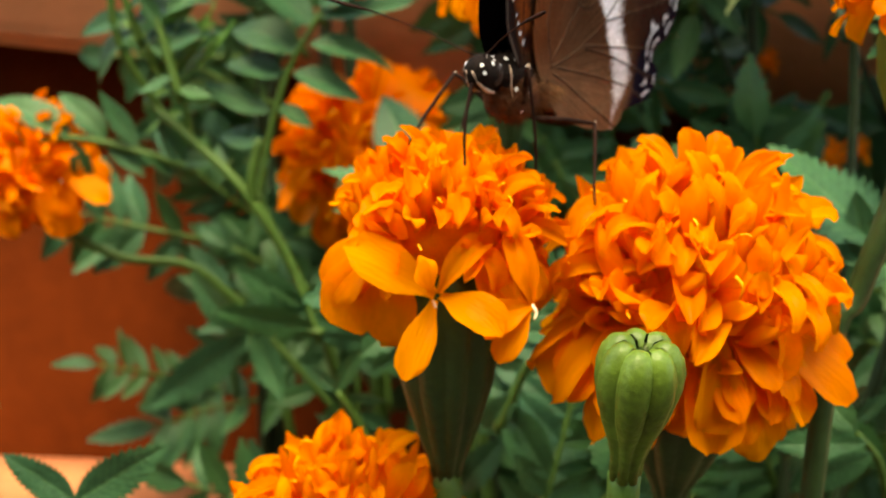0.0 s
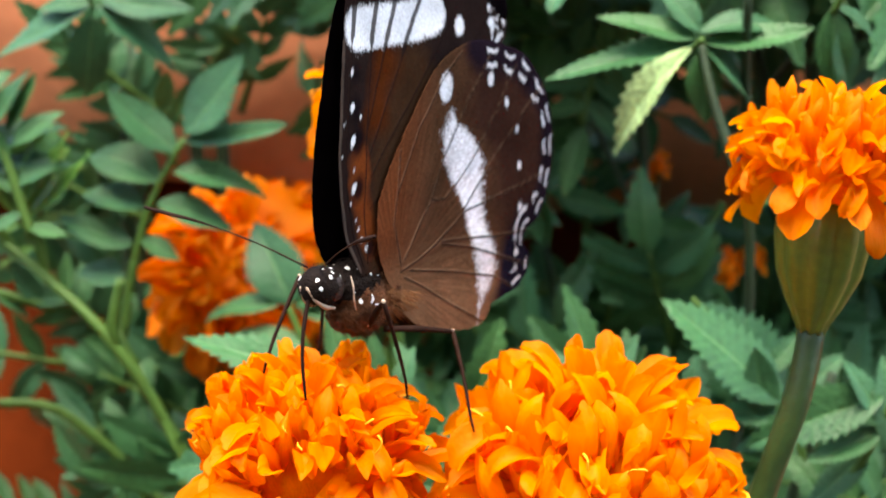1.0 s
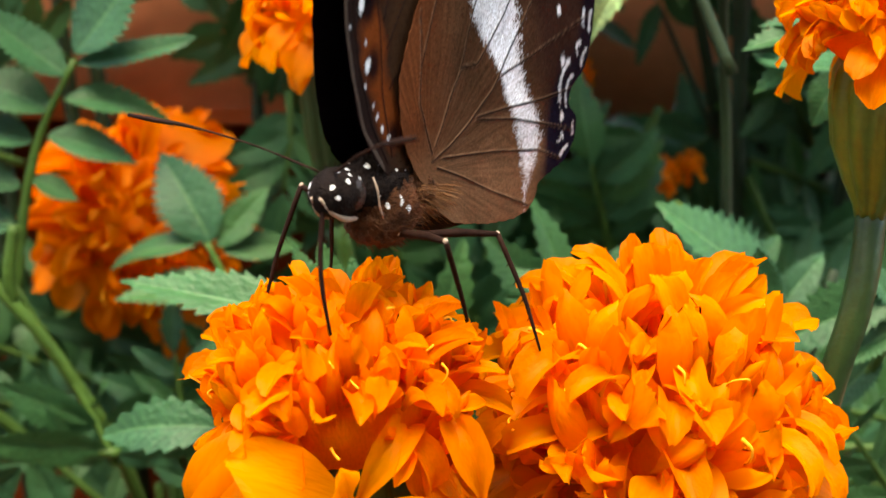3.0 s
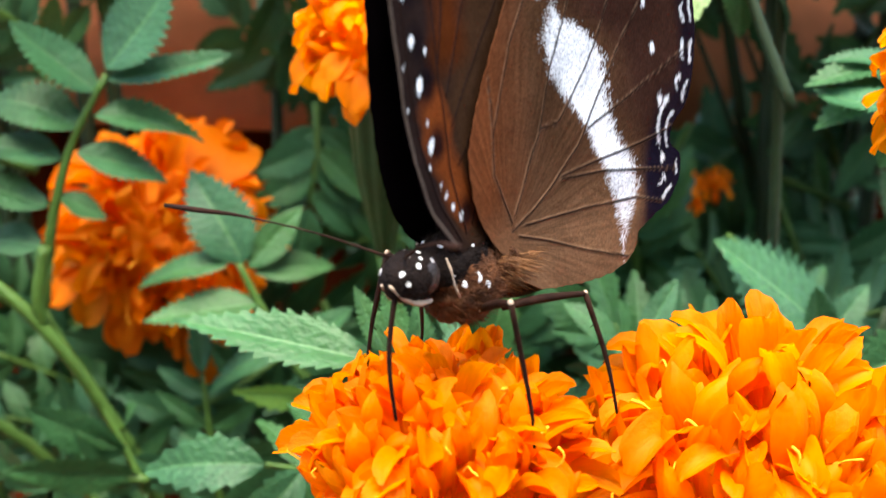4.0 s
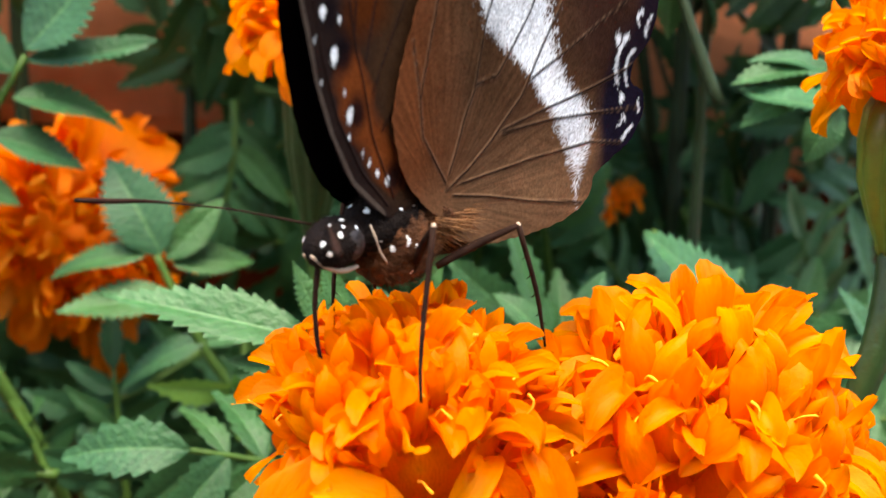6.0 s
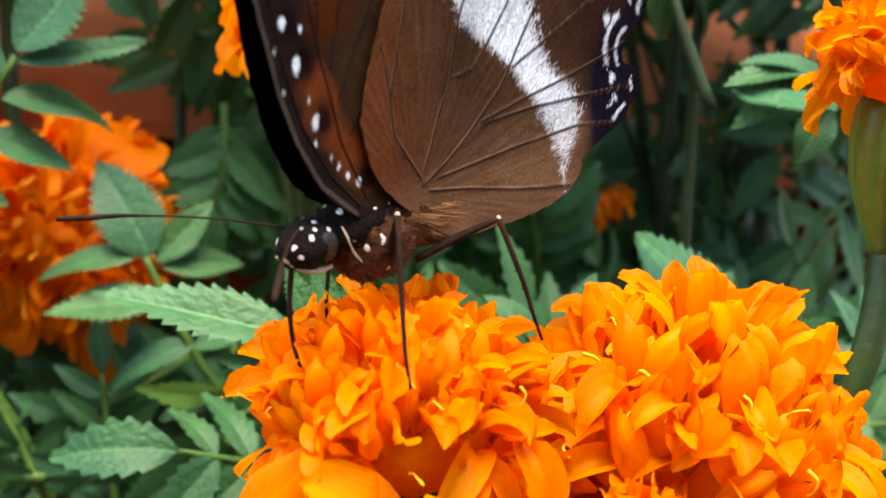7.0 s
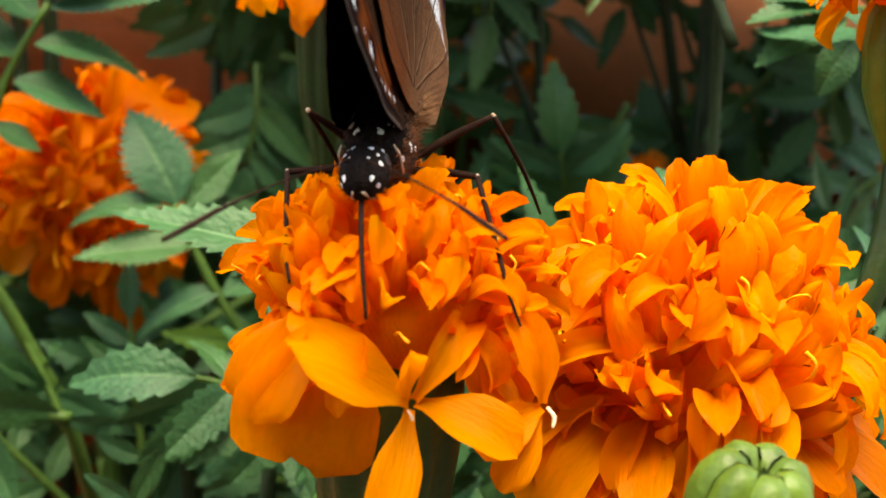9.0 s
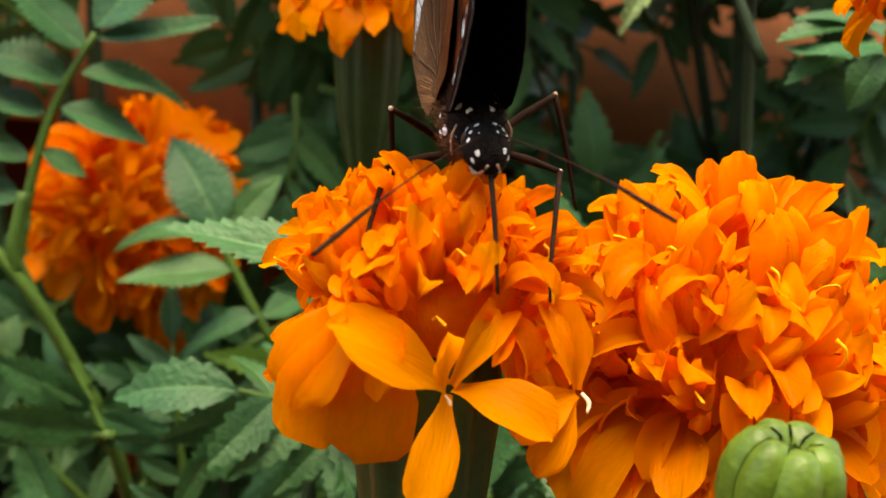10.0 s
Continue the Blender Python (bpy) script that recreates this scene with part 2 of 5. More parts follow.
for v in bm.verts:
    v.co.z = 0.02 * noise.noise(v.co * 0.3) - 0.02
me = bpy.data.meshes.new("ground")
bm.to_mesh(me)
bm.free()
me.materials.append(SOIL)
tagged(new("ground", me), "dark garden soil under the marigolds", "ground", kind="structure")


# ---- petals ----
def petal_mesh(name, mat, width, curl, cup, ruffle, notch, twist=0.0, seed=0, nu=6, nv=10):
    """A ray floret one unit long along y, its inner face up: claw, broad blade, curled and ruffled end."""
    rnd = random.Random(seed)
    ph = rnd.uniform(0, 6.28)
    roll = rnd.choice((-0.5, 0.4, 0.8, 0.0))
    verts, faces = [], []
    y, z, ang = 0.0, 0.0, 0.0
    for i in range(nv + 1):
        t = i / nv
        if i:
            ang += curl / nv * (0.4 + 1.2 * t)
            y += math.cos(ang) / nv
            z += math.sin(ang) / nv
        swell = min(1, t / 0.55)
        w = width * (0.22 + 0.78 * swell * swell * (3 - 2 * swell)) * math.sqrt(max(0.12, 1 - (max(0, t - 0.74) / 0.268) ** 2.2))
        for j in range(nu + 1):
            u = j / nu * 2 - 1
            tip = notch * (-0.02 if j == nu // 2 else 0.006) * max(0, (t - 0.85) / 0.15) - 0.05 * u * u * max(0, (t - 0.6) / 0.4)
            lift = cup * w * u * u + ruffle * math.sin(u * 3.0 + t * 4 + ph) * t * 0.06 + 0.014 * math.cos(u * 9.4) * min(1, 3 * t) - 0.30 * w * max(0, abs(u) - 0.6) * roll
            tw = twist * t
            px = u * w / 2
            verts.append((px * math.cos(tw) - lift * math.sin(tw) * 0.5, y + tip * math.cos(ang) - lift * math.sin(ang), z + tip * math.sin(ang) + lift * math.cos(ang) + px * math.sin(tw)))
    for i in range(nv):
        for j in range(nu):
            a = i * (nu + 1) + j
            faces.append((a, a + 1, a + nu + 2, a + nu + 1))
    return mesh_of(name, verts, faces, mat)


def style_mesh(name, mat, curl, seed):
    """A thin style curling over at its end, one unit long along y."""
    pts, y, z, ang = [], 0.0, 0.0, 0.0
    for i in range(9):
        pts.append((0.03 * math.sin(i + seed), y, z))
        ang += curl / 9 * (i / 5) ** 1.5
        y += math.cos(ang) / 9
        z += math.sin(ang) / 9
    v, f = tube(pts[::2], [0.032, 0.028, 0.026, 0.04], 5, 4)
    return mesh_of(name, v, f, mat)


def petal_set(mat, tag):
    inner = [petal_mesh("inner_petal_" + tag, mat, 0.25 + 0.05 * (k % 3), (1.3, -0.7, 1.9, -1.2)[k % 4], 0.5, 0.35, k % 2, 0.35 * (k % 3 - 1), k) for k in range(8)]
    outer = [petal_mesh("outer_petal_" + tag, mat, 0.42 + 0.07 * (k % 3), -0.5 - 0.3 * (k % 3), 0.2, 0.6, 0.5, 0.3 * (k % 3 - 1), 20 + k) for k in range(6)]
    mid = [petal_mesh("mid_petal_" + tag, mat, 0.27 + 0.05 * (k % 3), (-1.3, -2.2, 1.2, 0.6, 1.6)[k % 5], 0.5, 0.4, k % 2, 0.4 * (k % 3 - 1), 40 + k) for k in range(10)]
    curly = [style_mesh("style_" + tag, STYLE, 2.4 + 0.9 * k, 60 + k) for k in range(4)]
    return inner, mid, outer, curly


PETALS = petal_set(PETAL, "bright")
PETALS_DEEP = petal_set(PETAL_DEEP, "deep")


def flower_head(parent, centre, axis, radius, height, count, seed, sets=PETALS, low=118, big=9, bare=None):
    """A double marigold head: petals packed from the crown of the head down to a drooping skirt."""
    rnd = random.Random(seed)
    inner, mid, outer, curly = sets
    axis = Vector(axis).normalized()
    ex = axis.cross(Vector((0, 1, 0.2))).normalized()
    ey = axis.cross(ex)
    v, f = ball(1, (1, 1, 1), seg=16, rings=10)
    core = child("flower_heart", mesh_of("flower_heart", v, f, sets[0][0].materials[0]), parent)
    core.matrix_basis = Matrix.Translation(centre) @ Matrix((ex, ey, axis)).transposed().to_4x4() @ Matrix.Diagonal((radius * 0.58, radius * 0.58, height * 0.56, 1))

    def around(th, ph):
        d = Vector((math.sin(th) * math.cos(ph), math.sin(th) * math.sin(ph), math.cos(th)))
        return d, ex * d.x * radius + ey * d.y * radius + axis * d.z * height

    inside = []
    cos_low = math.cos(radians(low))
    mean = (radius + height) / 2
    for i in range(count):
        h = 1 - (i + 0.5) / count * (1 - cos_low)
        th = math.acos(h) + rnd.uniform(-0.08, 0.08)
        ph = i * 2.39996 + rnd.uniform(-0.2, 0.2)
        d, e = around(th, ph)
        out = e.normalized()
        flat = (out - axis * out.dot(axis)).normalized()
        side = flat.cross(axis)
        deg = math.degrees(th)
        if bare and deg > 74 and out.dot(Vector(bare).normalized()) > 0.80:
            continue
        if deg < 38:
            me, size, base = rnd.choice(inner), rnd.uniform(0.42, 0.58), rnd.uniform(0.54, 0.70)
            forward = axis + flat * rnd.uniform(-0.3, 0.5) + side * rnd.uniform(-0.5, 0.5)
            normal = -flat + side * rnd.uniform(-0.8, 0.8)
        elif deg < 84:
            me, size, base = rnd.choice(mid if rnd.random() < 0.75 else inner), rnd.uniform(0.48, 0.66), rnd.uniform(0.52, 0.68)
            f = (deg - 38) / 46
            forward = axis * rnd.uniform(0.95 - 0.6 * f, 1.2 - 0.5 * f) + flat * rnd.uniform(0.3 + 0.2 * f, 0.8 + 0.4 * f) + side * rnd.uniform(-0.35, 0.35)
            normal = -flat + axis * rnd.uniform(0.1, 0.7) + side * rnd.uniform(-0.65, 0.65)
        elif deg < 98:
            me, size, base = rnd.choice(mid), rnd.uniform(0.52, 0.68), rnd.uniform(0.48, 0.58)
            forward = flat + axis * rnd.uniform(-0.1, 0.6) + side * rnd.uniform(-0.5, 0.5)
            normal = axis + flat * rnd.uniform(-0.6, 0.5) + side * rnd.uniform(-0.7, 0.7)
        else:
            me, size, base = rnd.choice(outer), rnd.uniform(0.5, 0.72), rnd.uniform(0.5, 0.6)
            forward = flat * 0.9 - axis * rnd.uniform(0.1, 0.9) + side * rnd.uniform(-0.35, 0.35)
            normal = axis + flat * 0.6 + side * rnd.uniform(-0.4, 0.4)
        inside.append((rnd.choice(mid), frame_of(centre + e * rnd.uniform(0.5, 0.66), out + axis * rnd.uniform(0, 0.6) + side * rnd.uniform(-0.8, 0.8), normal + side * rnd.uniform(-1, 1), mean * rnd.uniform(0.38, 0.5))))
        child("petal", me, parent, frame_of(centre + e * base, forward, normal, mean * size))
    verts, faces = [], []
    for me, m in inside:
        k = len(verts)
        verts += [m @ v.co for v in me.vertices]
        faces += [tuple(k + i for i in q.vertices) for q in me.polygons]
    tagged(child("inner_petals", mesh_of("inner_petals", verts, faces, sets[0][0].materials[0]), parent), kind="stuff")
    for k in range(count // 12):
        th, ph = math.acos(rnd.uniform(0.0, 0.9)), rnd.uniform(0, 6.28)
        d, e = around(th, ph)
        out = e.normalized()
        child("style", rnd.choice(curly), parent, frame_of(centre + e * 0.82, out + axis * 0.4, Vector((rnd.uniform(-1, 1), rnd.uniform(-1, 1), rnd.uniform(-1, 1))), mean * rnd.uniform(0.22, 0.36)))
    for k in range(big):
        ph = k * 2 * math.pi / big + rnd.uniform(-0.25, 0.25)
        d, e = around(radians(104) + rnd.uniform(-0.1, 0.12), ph)
        flat = (e - axis * e.dot(axis)).normalized()
        side = flat.cross(axis)
        if bare and e.normalized().dot(Vector(bare).normalized()) > 0.78:
            continue
        child("petal", rnd.choice(outer), parent, frame_of(centre + e * 0.5, flat - axis * rnd.uniform(0.2, 1.2) + side * rnd.uniform(-0.4, 0.4), axis + flat * 0.8, radius * rnd.uniform(0.55, 0.95)))


def calyx(parent, top, axis, r, length, mat=CALYX_SHADED):
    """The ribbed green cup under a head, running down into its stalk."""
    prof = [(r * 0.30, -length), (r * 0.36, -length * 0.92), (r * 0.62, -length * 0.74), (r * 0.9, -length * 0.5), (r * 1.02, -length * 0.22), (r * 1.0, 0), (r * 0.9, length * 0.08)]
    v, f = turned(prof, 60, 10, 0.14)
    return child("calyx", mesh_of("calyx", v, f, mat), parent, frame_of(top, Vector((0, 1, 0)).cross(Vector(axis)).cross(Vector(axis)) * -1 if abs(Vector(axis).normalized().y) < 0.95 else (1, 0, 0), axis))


# ---- leaves ----
LEAF_COLUMNS = (-1, -0.5, -0.07, 0, 0.07, 0.5, 1)


def leaflet_mesh(name, mat, width=0.36, bend=0.25, fold=0.25, teeth=11, seed=0, twist=0.0):
    """A toothed lance-shaped leaflet one unit long along y, creased along its midrib."""
    rnd = random.Random(seed)
    nv = teeth * 2
    verts, faces = [], []
    y = z = ang = 0.0
    for i in range(nv + 1):
        t = i / nv
        if i:
            ang -= bend / nv * 1.5
            y += math.cos(ang) / nv
            z += math.sin(ang) / nv
        w = width / 2 * math.sin(math.pi * t ** 0.8) ** 0.95 * (1.06 - 0.1 * t) + 0.006
        tooth = (1.13 if i % 2 else 0.88) if 0.06 < t < 0.96 else 1.0
        wav = 0.012 * math.sin(t * 9 + seed)
        for u in LEAF_COLUMNS:
            x = u * w * (tooth if abs(u) == 1 else 1)
            zz = abs(u) * w * fold + wav * u + (0.010 if abs(u) == 0.5 else 0)
            back = (0.026 if i % 2 else -0.008) if abs(u) == 1 and 0.06 < t < 0.96 else 0
            tw = twist * t
            verts.append((x * math.cos(tw), y + back, z + zz + x * math.sin(tw)))
    for i in range(nv):
        for j in range(6):
            a = i * 7 + j
            faces.append((a, a + 1, a + 8, a + 7))
    me = mesh_of(name, verts, faces, mat)
    vein = me.color_attributes.new("vein", "FLOAT_COLOR", "POINT")
    vein.data.foreach_set("color", [c for i in range(nv + 1) for u in LEAF_COLUMNS for c in ((1, 1, 1, 1) if u == 0 else (0, 0, 0, 1))])
    return me


LEAFLETS = [leaflet_mesh("leaflet", LEAF, 0.33 + 0.05 * (k % 3), (0.1, 0.35, 0.6, -0.2)[k % 4], 0.2 + 0.1 * (k % 2), 14, k, 0.25 * (k % 3 - 1)) for k in range(8)]
LEAFLETS_FAR = [leaflet_mesh("leaflet", LEAF, 0.30 + 0.05 * (k % 3), (0.1, 0.35, 0.6, -0.2)[k % 4], 0.2 + 0.1 * (k % 2), 7, k, 0.25 * (k % 3 - 1)) for k in range(8)]
YOUNG = [leaflet_mesh("young_leaflet", LEAF_YOUNG, 0.26 + 0.04 * (k % 3), (0.3, 0.7, -0.4)[k % 3], 0.4, 8, 10 + k, 0.4 * (k % 3 - 1)) for k in range(5)]
BLOTCHED = [leaflet_mesh("blotched_leaflet", LEAF_BLOTCHED, 0.30, 0.5, 0.35, 11, 3, 0.5)]


def compound_leaf(parent, base, tip, normal, pairs=4, size=24, seed=0, meshes=None, wide=60, sag=0.06):
    """A pinnate leaf: a curved midrib with toothed leaflets in pairs and one at its end. Points and sizes in millimetres."""
    rnd = random.Random(seed * 7 + 3)
    meshes = meshes or LEAFLETS_FAR
    b, t = mm(*base), mm(*tip)
    n = Vector(normal).normalized()
    along = t - b
    mid = b + along * 0.5 + n * along.length * sag
    origin = parent.location
    line = smooth_path([b, mid, t], 8)
    v, f = tube([p - origin for p in (b, mid, t)], [0.0011, 0.0008, 0.0005], 6, 6)
    rib = child("leaf", mesh_of("leaf", v, f, STEM), parent)
    d_all = along.normalized()
    n = (n - n.dot(d_all) * d_all).normalized()
    side = d_all.cross(n)
    for k in range(pairs):
        s = 0.3 + 0.67 * k / max(1, pairs - 0.4)
        i = min(len(line) - 2, int(s * (len(line) - 1)))
        p, d = line[i], (line[i + 1] - line[i]).normalized()
        grow = 0.72 + 0.28 * math.sin(math.pi * (k + 1) / (pairs + 1))
        for sg in (-1, 1):
            a = radians(wide + rnd.uniform(-9, 9))
            way = d * math.cos(a) + side * sg * math.sin(a) + n * rnd.uniform(-0.25, 0.2)
            child("leaflet", rnd.choice(meshes), rib, frame_of(p - origin, way, n + side * sg * rnd.uniform(-0.3, 0.3), size / 1000 * grow * rnd.uniform(0.9, 1.1)))
    child("leaflet", rnd.choice(meshes), rib, frame_of(t - origin, (line[-1] - line[-2]).normalized() + n * rnd.uniform(-0.2, 0.1), n, size / 1000 * 1.1))
    return rib


def stalk(parent, points, radii, mat=STEM, name="stem", sides=9):
    o = parent.location
    v, f = tube([mm(*p) - o for p in points], [r / 1000 for r in radii], sides, 6, 0.05)
    return child(name, mesh_of(name, v, f, mat), parent)


def marigold(label, centre, axis, radius, height, count, seed, cup, stem, sets=PETALS, stem_r=(2.6, 2.3), low=118, big=9, cup_mat=CALYX_SHADED, stem_mat=STEM, bare=None):
    """A flowering stem: head, cup and stalk, standing in the soil. cup: (radius, length) of the calyx; stem: points from the cup's foot down."""
    foot = stem[-1]
    plant = thing("marigold", mm(*foot), label, "flower", "marigolds in bloom")
    axis = Vector(axis).normalized()
    o = plant.location
    top = mm(*centre)
    flower_head(plant, top - o, axis, radius / 1000, height / 1000, count, seed, sets, low, big, bare)
    cup_top = top - axis * height / 1000 * 0.55
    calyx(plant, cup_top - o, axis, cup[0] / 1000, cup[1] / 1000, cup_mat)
    join = (cup_top - axis * cup[1] / 1000 * 0.97)
    j = ((join.x) * 1000, join.y * 1000, (join.z - LIFT) * 1000)
    stalk(plant, [j, *stem], [cup[0] * 0.31, *stem_r], stem_mat)
    return plant


GROUND = -610
left_flower = marigold("bright orange double marigold with the butterfly on it", (-31.5, -11, -14.5), (0.0, -0.16, 1), 17.0, 13.6, 235, 1, (7.8, 34), [(-29, -6, -85), (-24, 4, -200), (-20, 20, GROUND)], big=11, bare=(-0.03, -0.85, -0.55))
marigold("large full orange marigold beside the butterfly's flower", (6.5, -4, -24), (0.04, -0.25, 1), 22.3, 21.3, 280, 2, (9, 26), [(10, 4, -95), (14, 14, -240), (10, 30, GROUND)], low=138, big=18)
marigold("orange marigold on a long bare green stalk", (42.5, 5.5, 23.2), (0.05, -0.12, 1), 15.4, 10.5, 150, 3, (6.6, 19.5), [(38.6, 6, -12), (34, 6, -26), (29, 6, -50), (26, 16, -200), (26, 30, GROUND)], low=102, big=7, cup_mat=CALYX_LIGHT, stem_mat=CALYX_SHADED, stem_r=(2.1, 1.9, 1.9, 2.2))
back_flower = marigold("deep orange marigold among leaves before the wall", (-64.5, 150, -15.5), (0.25, -0.75, 0.6), 27, 21, 130, 4, (9, 22), [(-66, 165, -60), (-60, 160, -200), (-60, 160, GROUND)], sets=PETALS_DEEP)
marigold("orange marigold standing high behind the butterfly", (-24.5, 76, 30), (0.0, -0.2, 1), 15.8, 12, 120, 5, (5.6, 34), [(-21, 86, -46), (-14, 105, -200), (-12, 110, GROUND)], stem_r=(1.3, 1.4, 1.6))
marigold("orange marigold partly hidden by pinnate leaves", (-152, 120, -18), (-0.35, -0.5, 1), 20, 16, 100, 6, (4.2, 12), [(-128, 126, -42), (-104, 128, -48), (-84, 132, -90), (-80, 138, -250), (-80, 140, GROUND)], sets=PETALS_DEEP, stem_r=(1.2, 1.3, 1.4, 1.6))
marigold("orange marigold low beside the other flowers", (-48, -2, -67), (0.05, -0.15, 1), 19, 18, 120, 7, (8, 22), [(-46, 4, -150), (-44, 10, GROUND)])
marigold("orange marigold low by the plinth", (-78, 30, -98), (0.0, -0.2, 1), 18, 14, 80, 8, (8, 20), [(-78, 34, -160), (-78, 36, GROUND)], sets=PETALS_DEEP)
marigold("small orange marigold far back by the wall", (58, 150, -14), (0.2, -0.6, 1), 6.5, 5.5, 40, 9, (2.8, 8), [(60, 156, -60), (62, 160, GROUND)], sets=PETALS_DEEP, stem_r=(1.4, 1.5))
marigold("tiny orange marigold bloom among dark leaves", (67, 152, -12), (-0.2, -0.6, 1), 4.2, 3.8, 26, 10, (2.0, 6), [(68, 158, -60), (70, 162, GROUND)], sets=PETALS_DEEP, stem_r=(1.1, 1.3))
marigold("tiny orange marigold bloom against the coping", (45, 172, 11), (0.1, -0.6, 1), 4.6, 4.0, 26, 12, (2.0, 6), [(46, 176, -50), (48, 178, GROUND)], sets=PETALS_DEEP, stem_r=(1.1, 1.3))


def face_petal(plant, base, tip, normal, width, kind, k):
    """A petal of a chosen place on a head; millimetres."""
    o = plant.location
    p, t = mm(*base), mm(*tip)
    child("petal", PETALS[kind][k % len(PETALS[kind])], plant, frame_of(p - o, t - p, normal, (t - p).length) @ Matrix.Diagonal((width, 1, 1, 1)))


# the open floret on the front of the butterfly's flower, and the broad petals beside it
face_petal(left_flower, (-32.2, -22, -22.8), (-43.0, -29, -14.2), (0.2, -0.9, 0.5), 1.2, 2, 0)
face_petal(left_flower, (-32.6, -22, -22.6), (-34.9, -28, -14.2), (0.1, -1, 0.2), 1.3, 1, 3)
face_petal(left_flower, (-31.6, -22, -22.6), (-27.0, -28.5, -12.4), (-0.2, -1, 0.2), 1.15, 1, 6)
face_petal(left_flower, (-31.4, -22, -23.0), (-22.6, -30, -23.8), (0, -0.7, 0.8), 1.1, 2, 1)
face_petal(left_flower, (-32.2, -22.5, -23.4), (-35.6, -30, -33.0), (0.1, -1, 0.25), 0.95, 2, 3)
face_petal(left_flower, (-40.0, -18, -14.0), (-44.5, -24, -31.0), (-0.2, -1, 0.3), 1.45, 2, 2)
face_petal(left_flower, (-41.0, -17, -14.0), (-49.5, -22, -23.0), (-0.5, -1, 0.4), 1.3, 2, 4)
face_petal(left_flower, (-18.3, -22, -24.0), (-25.4, -27, -25.6), (0.1, -1, 0.4), 1.0, 2, 5)
face_petal(left_flower, (-18.5, -22, -24.2), (-23.0, -26, -31.5), (0.1, -1, 0.4), 1.1, 2, 0)
face_petal(left_flower, (-18.3, -22, -23.6), (-20.0, -26, -14.0), (0.1, -1, 0.2), 1.1, 1, 5)
face_petal(back_flower, (-57, 138, -4), (-40, 140, -8), (0.1, -1, 0.5), 1.5, 2, 2)
face_petal(back_flower, (-56, 137, -5), (-42, 138, -14), (0.1, -1, 0.3), 1.3, 2, 0)
face_petal(back_flower, (-57, 138, -6), (-48, 144, 11), (0, -1, 0.4), 1.6, 2, 2)
for k, (x, y, z) in enumerate(((-32.6, -22.4, -23.4), (-18.2, -23.6, -23.6))):
    v, f = tube([(0, 0, 0), (0.0006, -0.0006, -0.0009), (0.0003, -0.001, -0.0019)], [0.0002, 0.00025, 0.00015], 6, 4)
    child("stamen", mesh_of("stamen", v, f, STAMEN), left_flower, Matrix.Translation(mm(x, y, z) - left_flower.location), "pale stamen tuft")


def bud():
    """A closed green bud of folded bracts on a thick stalk."""
    plant = thing("marigold_bud", mm(-8, -30, GROUND), "closed green marigold bud on a thick stalk", "bud")
    o = plant.location
    axis = Vector((0.08, -0.30, 1)).normalized()
    prof = [(2.2, -19), (2.3, -16), (3.1, -13), (4.5, -9.5), (5.3, -5.5), (5.3, -2.5), (4.4, -0.4), (2.8, 0.2), (1.2, -0.9), (0.6, -2.4)]
    at = frame_of(mm(-4, -42, -26) - o, (0, 1, 0.3), axis)
    v, f = turned([(0.92 * r / 1000, z / 1000) for r, z in prof], 56, 7, 0.2)
    core = child("bud", mesh_of("bud", v, f, BUD), plant, at)
    line = [(2.9, -13.5), (4.7, -9.5), (5.65, -5.5), (5.75, -2.6), (5.25, -0.3), (4.2, 1.1), (2.9, 1.7), (1.7, 1.3), (0.9, 0.2)]
    for k in range(7):
        rows, verts, faces = 7, [], []
        lift = 0.25 * (k % 2)
        for i, (r, z) in enumerate(line):
            spread = math.pi / 7 * (1.02 if i < 6 else 1.0 - 0.14 * (i - 5))
            for j in range(rows):
                u = j / (rows - 1) * 2 - 1
                swell = 1 + 0.075 * (1 - u * u) - 0.10 * abs(u) ** 3 + 0.03 * (1 - min(1, abs(u) * 5))
                a = k * 2 * math.pi / 7 + u * spread
                verts.append(Vector(((r + lift) * swell * math.cos(a), (r + lift) * swell * math.sin(a), z + 0.35 * (1 - u * u) * (i > 4))) * 0.00093)
        for i in range(len(line) - 1):
            for j in range(rows - 1):
                a = i * rows + j
                faces.append((a, a + 1, a + rows + 1, a + rows))
        child("bract", mesh_of("bract", verts, faces, BUD), core)
    stalk(plant, [(-5.4, -36.5, -43.5), (-6, -33, -70), (-8, -30, -200), (-8, -30, GROUND)], [2.2, 2.0, 2.4])


bud()


# ---- foliage ----
def leafy(name, label, foot, stems, mat=STEM):
    """A leafy plant: branching stems out of the soil."""
    plant = thing(name, mm(*foot), label, "plant", "leafy marigold plants")
    for pts, radii in stems:
        stalk(plant, pts, radii, mat)
    return plant


blade_rnd = random.Random(11)


def midrib(plant, points, r, mat=STEM):
    o = plant.location
    ps = [mm(*p) - o for p in points]
    if len(ps) == 2:
        ps.insert(1, ps[0].lerp(ps[1], 0.5) + Vector((0.001, 0.0, 0.001)))
    v, f = tube(ps, [0.0012 * r, 0.001 * r, 0.0007 * r], 7, 5)
    return child("leaf", mesh_of("leaf", v, f, mat), plant)


